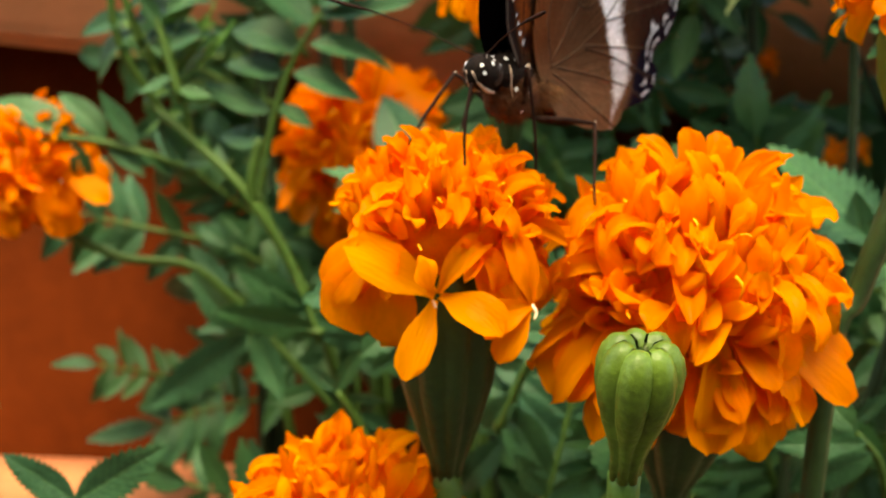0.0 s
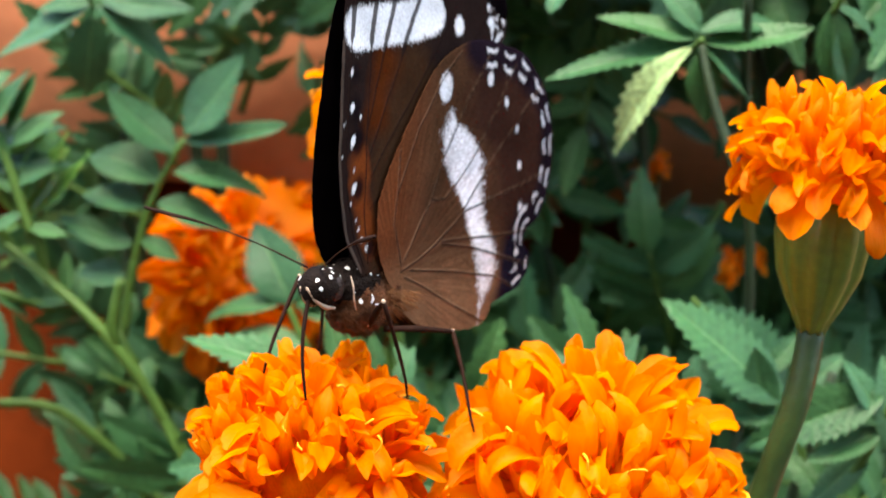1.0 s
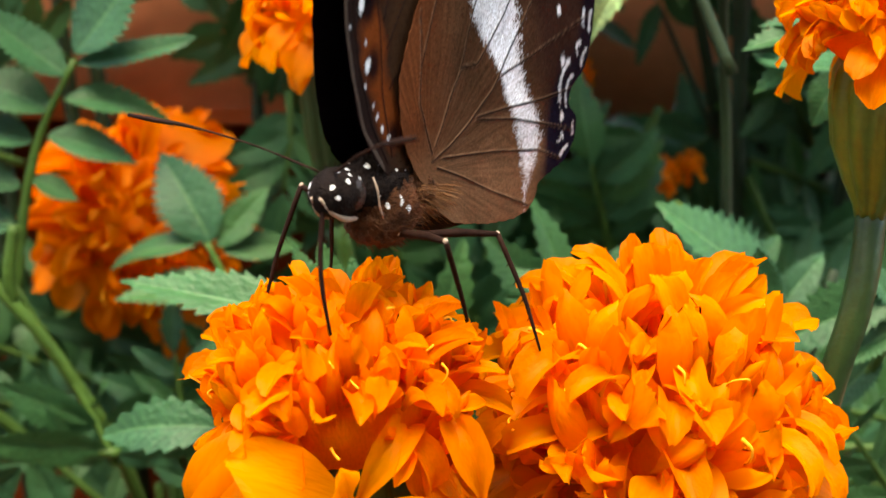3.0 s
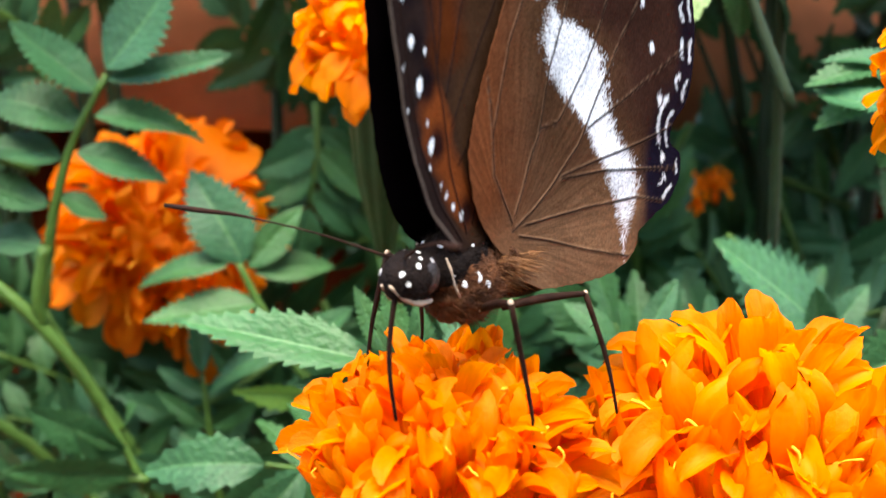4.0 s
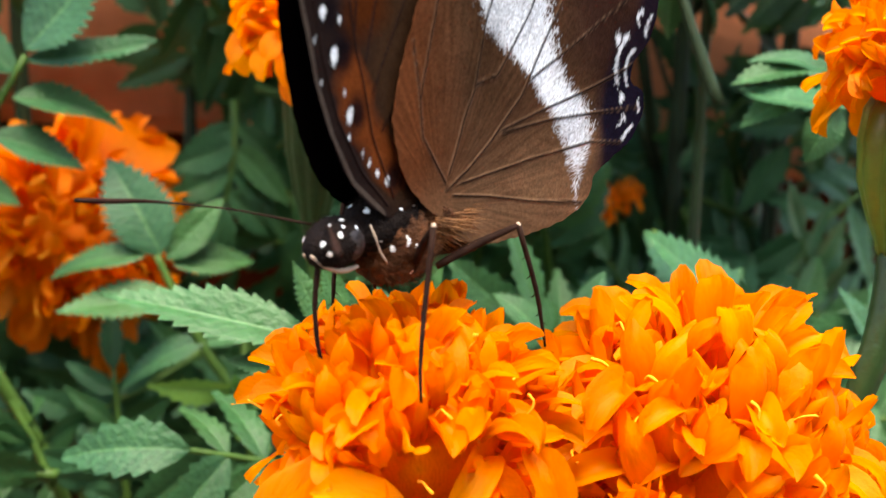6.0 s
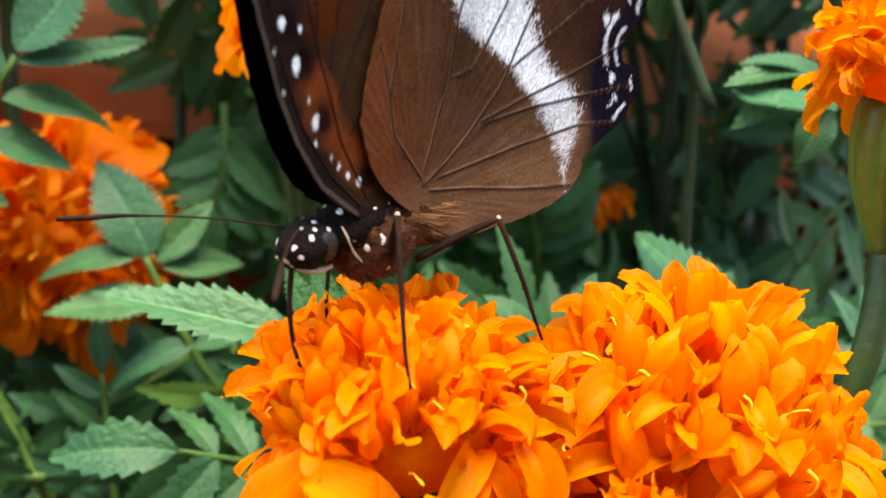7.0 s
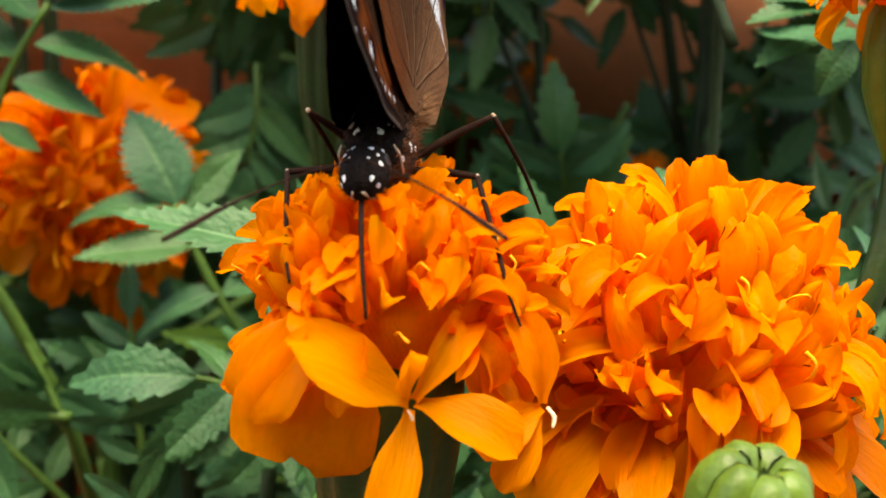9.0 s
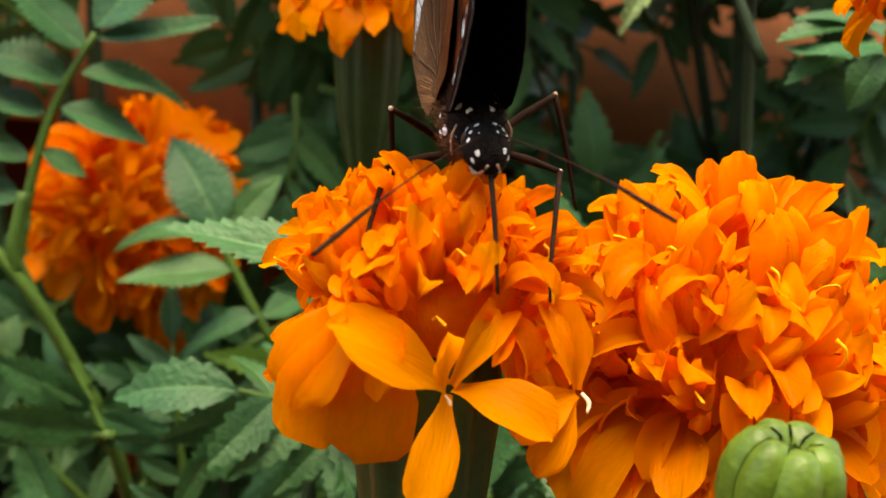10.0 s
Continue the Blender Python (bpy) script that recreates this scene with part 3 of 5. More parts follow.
def blade(rib, base, tip, meshes, wide=1.0):
    """One leaflet from base to tip, turned to face the camera; higher ones also up."""
    o = rib.parent.location
    b, t = mm(*base), mm(*tip)
    low = base[2] < -36
    n = Vector((blade_rnd.uniform(-0.35, 0.35), -1.0, blade_rnd.uniform(-0.6, 0.2) if low else blade_rnd.uniform(0.75, 1.5)))
    m = frame_of(b - o, t - b, n, (t - b).length * 1.03) @ Matrix.Diagonal((wide, 1, 1, 1))
    child("leaflet", blade_rnd.choice(meshes), rib, m)


left_plant = leafy("marigold_plant", "green marigold plant with toothed feathery leaves and a young shoot", (-70, 140, GROUND), [([(-118, 118, 0), (-104, 112, -10), (-90, 107, -22), (-79, 108, -40), (-69, 112, -66), (-66, 125, -110), (-68, 138, -300), (-70, 140, GROUND)], [0.9, 1.2, 1.4, 1.5, 1.7, 2.4]), ([(-88, 107, -24), (-88, 106, -18), (-86, 106, -9)], [1.4, 1.3, 1.2]), ([(-120, 112, 60), (-124, 112, 20), (-112, 118, -6)], [0.8, 1.0, 1.2])])
mid_plant = leafy("marigold_plant", "green marigold plant with long toothed leaflets behind the flowers", (-20, 90, GROUND), [([(-38, 100, -42), (-30, 95, -80), (-22, 90, -200), (-20, 90, GROUND)], [1.3, 1.8, 2.4])])
right_plant = leafy("marigold_plant", "marigold plant with broad toothed leaves, one blotched yellow", (40, 75, GROUND), [([(44, 66, 52), (46, 74, 30), (50, 84, -20), (44, 80, -120), (40, 75, GROUND)], [0.9, 1.0, 1.2, 2.0]), ([(60, 58, -20), (52, 66, -60), (42, 72, -110)], [1.0, 1.3, 1.6])], STEM_SHADED)
low_plant = leafy("marigold_plant", "low leaves of a marigold plant by the plinth", (-100, 20, GROUND), [([(-92, 20, -85), (-98, 20, -140), (-100, 20, GROUND)], [1.0, 1.6, 2.2])])
rib = midrib(left_plant, [(-89, 118, -25), (-86, 118, -8), (-81, 118, 8), (-73, 118, 22)], 1.0)
blade(rib, (-73, 118, 23), (-57, 118, 39), LEAFLETS, 1.60)
blade(rib, (-73, 118, 21), (-49, 118, 22), LEAFLETS, 0.82)
blade(rib, (-76, 118, 14), (-53, 118, 15), LEAFLETS, 0.85)
blade(rib, (-80, 118, 7), (-62, 118, 3), LEAFLETS, 1.09)
blade(rib, (-84, 118, -1), (-75, 118, -6), LEAFLETS, 1.60)
blade(rib, (-75, 118, 19), (-91, 118, 31), LEAFLETS, 1.24)
blade(rib, (-79, 118, 12), (-95, 118, 24), LEAFLETS, 1.28)
blade(rib, (-83, 118, 6), (-97, 118, 12), LEAFLETS, 1.50)
blade(rib, (-86, 118, -3), (-103, 118, 3), LEAFLETS, 1.20)
blade(rib, (-88, 118, -11), (-99, 118, -7), LEAFLETS, 1.57)
blade(rib, (-87, 118, -13), (-88, 118, -18), LEAFLETS, 1.60)
rib = midrib(left_plant, [(-106, 120, -18), (-121, 117, -13), (-136, 115, -10), (-154, 112, -12)], 1.0)
blade(rib, (-137, 115, -9), (-156, 115, 3), LEAFLETS)
blade(rib, (-128, 117, -10), (-140, 117, 3), LEAFLETS)
blade(rib, (-120, 117, -12), (-130, 117, 1), LEAFLETS)
blade(rib, (-145, 115, -10), (-158, 115, -6), LEAFLETS)
blade(rib, (-136, 115, -11), (-131, 115, -25), LEAFLETS)
blade(rib, (-145, 115, -12), (-152, 115, -28), LEAFLETS)
blade(rib, (-128, 117, -12), (-118, 117, -19), LEAFLETS)
blade(rib, (-120, 117, -13), (-109, 117, -17), LEAFLETS)
blade(rib, (-108, 120, -18), (-116, 120, -6), LEAFLETS)
blade(rib, (-113, 120, -16), (-99, 120, -14), LEAFLETS)
rib = midrib(left_plant, [(-70, 103, -56), (-80, 105, -55), (-89, 107, -57)], 1.0)
blade(rib, (-89, 107, -57), (-111, 107, -46), LEAFLETS)
blade(rib, (-90, 107, -58), (-116, 107, -75), LEAFLETS)
blade(rib, (-88, 107, -57), (-80, 107, -74), LEAFLETS)
blade(rib, (-72, 103, -55), (-96, 103, -49), LEAFLETS)
blade(rib, (-78, 105, -55), (-90, 105, -45), LEAFLETS)
blade(rib, (-71, 103, -56), (-58, 103, -61), LEAFLETS)
blade(rib, (-73, 103, -57), (-80, 103, -57), LEAFLETS)
rib = midrib(left_plant, [(-96, 112, 58), (-93, 118, 52)], 0.8)
blade(rib, (-93, 118, 52), (-116, 118, 42), LEAFLETS)
blade(rib, (-93, 118, 50), (-96, 118, 29), LEAFLETS)
blade(rib, (-92, 118, 52), (-73, 118, 41), LEAFLETS)
blade(rib, (-91, 118, 54), (-70, 118, 49), LEAFLETS)
blade(rib, (-93, 118, 52), (-106, 118, 54), LEAFLETS)
rib = midrib(left_plant, [(-106, 108, 0), (-111, 110, 16), (-116, 112, 31)], 1.0)
blade(rib, (-110, 110, 21), (-100, 110, 30), LEAFLETS)
blade(rib, (-112, 112, 24), (-103, 112, 36), LEAFLETS)
blade(rib, (-111, 110, 17), (-116, 110, 26), LEAFLETS)
blade(rib, (-110, 110, 12), (-99, 110, 21), LEAFLETS)
blade(rib, (-109, 110, 10), (-114, 110, 16), LEAFLETS)
blade(rib, (-113, 112, 28), (-105, 112, 34), LEAFLETS)
blade(rib, (-108, 108, 6), (-116, 108, 1), LEAFLETS)
blade(rib, (-107, 108, 3), (-98, 108, 0), LEAFLETS)
rib = midrib(left_plant, [(-106, 118, -12), (-108, 117, -0), (-112, 117, 6), (-115, 116, 13)], 0.9)
blade(rib, (-111, 117, 5), (-102, 117, 21), YOUNG)
blade(rib, (-113, 117, 6), (-94, 117, 20), YOUNG)
blade(rib, (-110, 117, 4), (-90, 117, 15), YOUNG)
blade(rib, (-114, 117, 8), (-122, 117, 21), YOUNG)
blade(rib, (-115, 116, 11), (-105, 116, 29), YOUNG)
blade(rib, (-111, 117, 2), (-121, 117, 1), YOUNG)
blade(rib, (-109, 117, -0), (-99, 117, 2), YOUNG)
blade(rib, (-113, 117, 5), (-118, 117, 15), YOUNG)
blade(rib, (-114, 116, 11), (-111, 116, 24), YOUNG)
blade(rib, (-110, 117, 1), (-96, 117, 8), YOUNG)
blade(rib, (-108, 117, -3), (-119, 117, -7), YOUNG)
rib = midrib(left_plant, [(-117, 114, 13), (-122, 113, 27), (-127, 112, 39)], 0.9)
blade(rib, (-122, 113, 27), (-113, 113, 41), LEAFLETS)
blade(rib, (-123, 113, 28), (-132, 113, 40), LEAFLETS)
blade(rib, (-124, 113, 30), (-138, 113, 30), LEAFLETS)
blade(rib, (-120, 113, 22), (-104, 113, 36), LEAFLETS)
blade(rib, (-119, 114, 19), (-102, 114, 31), LEAFLETS)
blade(rib, (-120, 113, 20), (-134, 113, 18), LEAFLETS)
blade(rib, (-119, 114, 17), (-135, 114, 8), LEAFLETS)
blade(rib, (-117, 114, 14), (-103, 114, 21), LEAFLETS)
rib = midrib(mid_plant, [(-35, 111, -45), (-41, 113, -36), (-46, 115, -26), (-50, 117, -17)], 1.0)
blade(rib, (-49, 117, -17), (-58, 120, 3), LEAFLETS, 1.45)
blade(rib, (-48, 117, -18), (-37, 117, -6), LEAFLETS, 1.25)
blade(rib, (-52, 117, -17), (-72, 117, -15), LEAFLETS, 0.95)
blade(rib, (-47, 117, -19), (-30, 117, -17), LEAFLETS, 1.00)
blade(rib, (-46, 115, -25), (-69, 115, -26), LEAFLETS, 0.95)
blade(rib, (-41, 113, -34), (-61, 113, -38), LEAFLETS, 0.95)
blade(rib, (-41, 113, -35), (-27, 113, -28), LEAFLETS, 1.10)
blade(rib, (-37, 111, -41), (-22, 111, -40), LEAFLETS, 1.00)
rib = midrib(mid_plant, [(-26, 40, -24), (-32, 43, -18)], 0.7)
blade(rib, (-31, 43, -18), (-61, 53, -10), LEAFLETS, 0.66)
blade(rib, (-30, 43, -17), (-35, 47, -7), LEAFLETS, 1.05)
blade(rib, (-32, 43, -22), (-44, 47, -22), LEAFLETS, 0.90)
rib = midrib(mid_plant, [(-19, 42, -24), (-22, 40, -19)], 0.7)
blade(rib, (-25, 40, -18), (-26, 40, -8), LEAFLETS)
blade(rib, (-21, 40, -19), (-20, 40, -10), LEAFLETS)
rib = midrib(mid_plant, [(-25, 42, -17), (-27, 40, -15)], 0.7)
blade(rib, (-28, 40, -15), (-31, 43, -6), LEAFLETS, 1.10)
blade(rib, (-20, 42, -15), (-22, 44, -9), LEAFLETS, 1.10)
rib = midrib(mid_plant, [(-32, 108, -52), (-34, 107, -47), (-37, 106, -42)], 0.7)
blade(rib, (-36, 106, -42), (-53, 106, -43), YOUNG, 1.20)
blade(rib, (-35, 106, -44), (-30, 106, -39), YOUNG)
blade(rib, (-34, 107, -45), (-25, 107, -41), YOUNG)
blade(rib, (-33, 107, -47), (-40, 107, -44), YOUNG)
blade(rib, (-33, 107, -47), (-28, 107, -44), YOUNG)
blade(rib, (-34, 107, -46), (-37, 107, -39), YOUNG)
rib = midrib(mid_plant, [(-24, 87, -54), (-31, 92, -51), (-37, 96, -49)], 1.0)
blade(rib, (-37, 96, -49), (-61, 106, -55), LEAFLETS, 1.20)
blade(rib, (-36, 96, -50), (-48, 100, -67), LEAFLETS, 1.25)
blade(rib, (-34, 96, -50), (-19, 90, -44), LEAFLETS, 1.10)
blade(rib, (-37, 96, -51), (-57, 104, -64), LEAFLETS, 1.10)
blade(rib, (-31, 92, -52), (-23, 92, -62), LEAFLETS, 1.00)
blade(rib, (-27, 92, -52), (-34, 92, -62), LEAFLETS, 1.00)
rib = midrib(mid_plant, [(-71, 104, -59), (-74, 106, -51), (-80, 108, -38), (-88, 110, -21)], 0.7)
blade(rib, (-74, 106, -51), (-93, 106, -41), LEAFLETS, 1.20)
blade(rib, (-75, 106, -50), (-83, 106, -45), LEAFLETS)
blade(rib, (-73, 106, -52), (-58, 106, -60), LEAFLETS, 1.20)
blade(rib, (-74, 106, -51), (-82, 106, -54), LEAFLETS)
blade(rib, (-76, 106, -47), (-71, 121, -48), LEAFLETS)
blade(rib, (-74, 106, -52), (-67, 126, -51), LEAFLETS)
blade(rib, (-78, 108, -44), (-86, 123, -37), LEAFLETS)
rib = midrib(right_plant, [(43, 62, 15), (38, 66, 31), (36, 70, 43)], 1.0, STEM_SHADED)
blade(rib, (36, 70, 42), (7, 70, 37), LEAFLETS, 0.80)
blade(rib, (36, 70, 41), (38, 70, 26), LEAFLETS)
blade(rib, (37, 70, 41), (53, 70, 31), LEAFLETS)
blade(rib, (37, 70, 42), (57, 70, 42), LEAFLETS)
blade(rib, (36, 70, 44), (53, 70, 51), LEAFLETS)
blade(rib, (35, 70, 43), (17, 70, 48), LEAFLETS)
blade(rib, (36, 70, 44), (29, 70, 54), LEAFLETS)
rib = midrib(right_plant, [(34, 60, 42), (33, 62, 41)], 0.6)
blade(rib, (33, 62, 41), (13, 68, 24), BLOTCHED, 0.80)
rib = midrib(right_plant, [(58, 50, 53), (57, 56, 47)], 0.8)
blade(rib, (57, 56, 48), (58, 56, 32), LEAFLETS)
blade(rib, (58, 56, 44), (62, 56, 32), LEAFLETS)
blade(rib, (58, 56, 48), (67, 56, 43), LEAFLETS)
rib = midrib(right_plant, [(55, 58, -38), (50, 56, -26)], 0.8)
blade(rib, (50, 56, -25), (29, 56, -5), LEAFLETS, 1.35)
blade(rib, (47, 56, -28), (44, 56, -14), LEAFLETS, 1.20)
blade(rib, (51, 56, -28), (37, 56, -26), LEAFLETS)
blade(rib, (52, 58, -32), (42, 58, -34), LEAFLETS)
rib = midrib(right_plant, [(60, 48, -39), (66, 44, -23)], 0.8)
blade(rib, (65, 44, -21), (40, 44, -28), LEAFLETS, 0.80)
blade(rib, (65, 44, -27), (52, 44, -34), LEAFLETS)
blade(rib, (64, 48, -32), (54, 48, -43), LEAFLETS)
blade(rib, (66, 44, -31), (67, 44, -14), LEAFLETS)
blade(rib, (65, 44, -25), (58, 44, -14), LEAFLETS)
rib = midrib(right_plant, [(16, 66, -34), (14, 66, -26)], 0.8)
blade(rib, (13, 66, -26), (7, 66, -15), LEAFLETS)
blade(rib, (18, 66, -25), (24, 66, -14), LEAFLETS)
blade(rib, (17, 66, -28), (9, 66, -23), LEAFLETS)
rib = midrib(right_plant, [(65, 84, -42), (54, 78, -28), (36, 72, -8)], 0.8)
blade(rib, (56, 78, -30), (39, 78, -10), LEAFLETS, 1.50)
blade(rib, (57, 78, -33), (68, 78, -20), LEAFLETS)
blade(rib, (55, 78, -30), (69, 78, -34), LEAFLETS)
blade(rib, (51, 78, -26), (60, 78, -15), LEAFLETS)
rib = midrib(right_plant, [(76, 66, 19), (63, 58, 22)], 0.8)
blade(rib, (62, 58, 22), (44, 58, 23), LEAFLETS, 0.90)
blade(rib, (62, 58, 20), (45, 58, 15), LEAFLETS, 1.00)
blade(rib, (62, 58, 21), (49, 58, 28), LEAFLETS)
rib = midrib(right_plant, [(58, 40, 17), (55, 42, 16)], 0.8)
blade(rib, (54, 42, 16), (47, 42, 8), LEAFLETS, 1.25)
blade(rib, (56, 42, 16), (48, 62, 15), LEAFLETS)
blade(rib, (56, 40, 17), (49, 40, 24), LEAFLETS)
rib = midrib(right_plant, [(49, 36, -70), (41, 30, -56)], 0.8)
blade(rib, (41, 30, -56), (34, 30, -48), LEAFLETS)
blade(rib, (43, 30, -58), (26, 30, -59), LEAFLETS)
blade(rib, (44, 30, -60), (30, 30, -68), LEAFLETS)
blade(rib, (41, 30, -54), (46, 30, -48), LEAFLETS)
blade(rib, (48, 36, -64), (36, 36, -53), LEAFLETS)
rib = midrib(low_plant, [(-101, 20, -79), (-100, 14, -69)], 0.8)
blade(rib, (-100, 14, -69), (-112, 14, -60), LEAFLETS, 1.20)
blade(rib, (-100, 14, -69), (-83, 14, -58), LEAFLETS, 1.10)
rib = midrib(mid_plant, [(-25, 40, -61), (-21, 38, -51), (-19, 36, -46)], 1.0)
blade(rib, (-20, 36, -46), (-28, 36, -47), LEAFLETS)
blade(rib, (-20, 38, -49), (-12, 38, -42), LEAFLETS)
blade(rib, (-22, 38, -53), (-29, 38, -62), LEAFLETS)
blade(rib, (-24, 40, -58), (-16, 40, -64), LEAFLETS)
blade(rib, (-23, 40, -56), (-14, 40, -72), LEAFLETS)
rib = midrib(mid_plant, [(-47, 60, -85), (-54, 58, -67), (-59, 56, -58)], 1.0)
blade(rib, (-59, 56, -58), (-66, 56, -52), LEAFLETS)
blade(rib, (-57, 56, -59), (-48, 56, -59), LEAFLETS)
blade(rib, (-55, 58, -66), (-66, 58, -67), LEAFLETS)
blade(rib, (-53, 58, -69), (-42, 58, -76), LEAFLETS)
blade(rib, (-59, 56, -58), (-54, 56, -48), LEAFLETS)


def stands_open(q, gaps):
    """Whether a place lies in one of the thicket's openings, projected from near the camera."""
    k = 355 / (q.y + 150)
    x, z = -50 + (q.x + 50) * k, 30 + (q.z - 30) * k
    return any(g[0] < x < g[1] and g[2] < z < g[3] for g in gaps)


def thicket(name, label, box, count, seed, size=(13, 22), pairs=(4, 6), gaps=(), stems=None):
    """A leafy plant whose compound leaves fill a box, with some openings left."""
    rnd = random.Random(seed)
    x0, x1, y0, y1, z0, z1 = box
    cx, cy = (x0 + x1) / 2, (y0 + y1) / 2
    plant = thing(name, mm(cx, cy, GROUND), label, "plant", "leafy marigold plants")
    for k in range(max(2, count // 9) if stems is None else stems):
        x = rnd.uniform(x0, x1)
        y = rnd.uniform((y0 + y1) / 2, y1)
        stalk(plant, [(x + rnd.uniform(-14, 14), y, z1 + 10), (x, y, (z0 + z1) / 2), (x * 0.8 + cx * 0.2, y, z0 - 120), (cx, cy, GROUND)], [1.0, 1.7, 2.2, 2.4], STEM_SHADED)
    made = 0
    while made < count:
        b = Vector((rnd.uniform(x0, x1), rnd.uniform(y0, y1), rnd.uniform(z0, z1)))
        a = rnd.uniform(0, 6.28)
        way = Vector((math.cos(a), rnd.uniform(-0.5, 0.2), math.sin(a) * 0.8 + 0.1))
        t = b + way * rnd.uniform(30, 52)
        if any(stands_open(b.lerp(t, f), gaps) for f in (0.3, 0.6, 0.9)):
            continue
        compound_leaf(plant, b, t, (rnd.uniform(-0.5, 0.5), -0.7, rnd.uniform(-0.5, 0.6)), rnd.randint(*pairs), rnd.uniform(*size), seed * 100 + made)
        made += 1
    return plant


# openings at the wall's depth, picked to fit the camera's view
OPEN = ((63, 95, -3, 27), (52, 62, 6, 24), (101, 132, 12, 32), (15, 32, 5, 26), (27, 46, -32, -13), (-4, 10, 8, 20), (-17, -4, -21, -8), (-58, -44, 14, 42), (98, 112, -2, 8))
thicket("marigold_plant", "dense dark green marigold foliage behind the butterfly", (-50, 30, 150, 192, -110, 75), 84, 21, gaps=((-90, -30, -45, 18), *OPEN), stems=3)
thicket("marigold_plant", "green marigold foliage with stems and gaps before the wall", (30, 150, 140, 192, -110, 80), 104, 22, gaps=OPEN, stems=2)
thicket("marigold_plant", "green marigold leaves low under the flower heads", (-40, 110, 50, 110, -150, -48), 52, 23)
thicket("marigold_plant", "green leaves low behind the back flower", (-85, -30, 110, 165, -120, -58), 9, 24)
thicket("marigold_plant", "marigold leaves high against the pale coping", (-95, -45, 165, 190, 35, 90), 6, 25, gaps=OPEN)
# canopy added above the view to darken the leaves behind
thicket("marigold_plant", "marigold foliage added overhead to shade the back of the bed", (-38, 165, 116, 190, 72, 135), 104, 26, size=(24, 34), stems=3)
# another added shade canopy; its stalk is led round outside the view
leaning = thicket("marigold_plant", "unseen marigold foliage added overhead to shade the right of the bed", (35, 190, 92, 132, 78, 130), 42, 31, size=(24, 34), stems=0)
stalk(leaning, [(80, 112, 106), (140, 112, 100), (195, 112, 80), (230, 112, 0), (205, 112, -160), (112.5, 112, GROUND)], [1.0, 1.5, 2.0, 2.4], STEM_SHADED)
thicket("marigold_plant", "dark marigold leaves low before the terracotta wall", (-112, -62, 165, 195, -100, -38), 9, 27, size=(14, 22))
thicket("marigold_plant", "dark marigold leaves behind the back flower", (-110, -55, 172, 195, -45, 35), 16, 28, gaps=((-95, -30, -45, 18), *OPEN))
# added outside the view to block skylight from the left
thicket("marigold_plant", "unseen marigold plant added to shade the left of the bed", (-330, -225, -20, 170, -150, 10), 50, 30, size=(26, 38))
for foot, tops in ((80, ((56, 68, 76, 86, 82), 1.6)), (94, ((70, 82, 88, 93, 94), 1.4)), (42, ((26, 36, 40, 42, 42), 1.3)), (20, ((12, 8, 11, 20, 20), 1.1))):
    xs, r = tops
    tall = thing("marigold_plant", mm(foot, 168, GROUND), "tall bare marigold stem in a shaded tone before the terracotta wall", "plant", "leafy marigold plants")
    stalk(tall, [(xs[0], 158, 110), (xs[1], 158, 45), (xs[2], 160, 5), (xs[3], 164, -60), (xs[4], 168, -250), (foot, 168, GROUND)], [r * 0.7, r, r * 1.1, r * 1.2], STEM_SHADED)
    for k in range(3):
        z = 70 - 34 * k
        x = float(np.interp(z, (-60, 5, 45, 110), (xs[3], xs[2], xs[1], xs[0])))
        stalk(tall, [(x, 159, z - 8), (x + (9 if k % 2 else -7), 156, z + 6), (x + (20 if k % 2 else -16), 152, z + 24)], [0.9, 0.8, 0.5], STEM_SHADED, "twig", 6)

# ---- butterfly ----
def resample(points, count):
    """A closed smooth outline through points, in even steps."""
    p = [Vector((x, y)) for x, y in points]
    fine = []
    for i in range(len(p)):
        a, b, c, d = p[i - 1], p[i], p[(i + 1) % len(p)], p[(i + 2) % len(p)]
        for k in range(12):
            t = k / 12
            fine.append(0.5 * (2 * b + (c - a) * t + (2 * a - 5 * b + 4 * c - d) * t * t + (3 * b - a - 3 * c + d) * t ** 3))
    q = np.array(fine)
    q = np.vstack([q, q[:1]])
    s = np.r_[0, np.cumsum(np.linalg.norm(np.diff(q, axis=0), axis=1))]
    u = np.linspace(0, s[-1], count, endpoint=False)
    return np.stack([np.interp(u, s, q[:, 0]), np.interp(u, s, q[:, 1])], 1)


def seg_dist(p, a, b):
    a, b = np.array(a, float), np.array(b, float)
    t = np.clip(((p - a) @ (b - a)) / ((b - a) @ (b - a)), 0, 1)
    return np.linalg.norm(p - (a + t[:, None] * (b - a)), axis=1)


def line_dist(p, pts):
    return np.min([seg_dist(p, a, b) for a, b in zip(pts[:-1], pts[1:])], 0)


def soft(d, edge, width):
    return np.clip((edge - d) / width + 0.5, 0, 1)[:, None]


def lumps(p, scale, seed):
    """Smooth noise over wing places, about -1 to 1."""
    return np.array([noise.noise((x * scale + seed, z * scale, seed * 1.7)) for x, z in p])


def blend(c, colour, w):
    return c * (1 - w) + np.asarray(colour) * w


BROWN, DARK, RUST, WHITE, BLACK = (np.array(c) for c in ((0.046, 0.0225, 0.0128), (0.010, 0.0062, 0.006), (0.092, 0.0235, 0.0072), (0.50, 0.54, 0.61), (0.0022, 0.0015, 0.0022)))
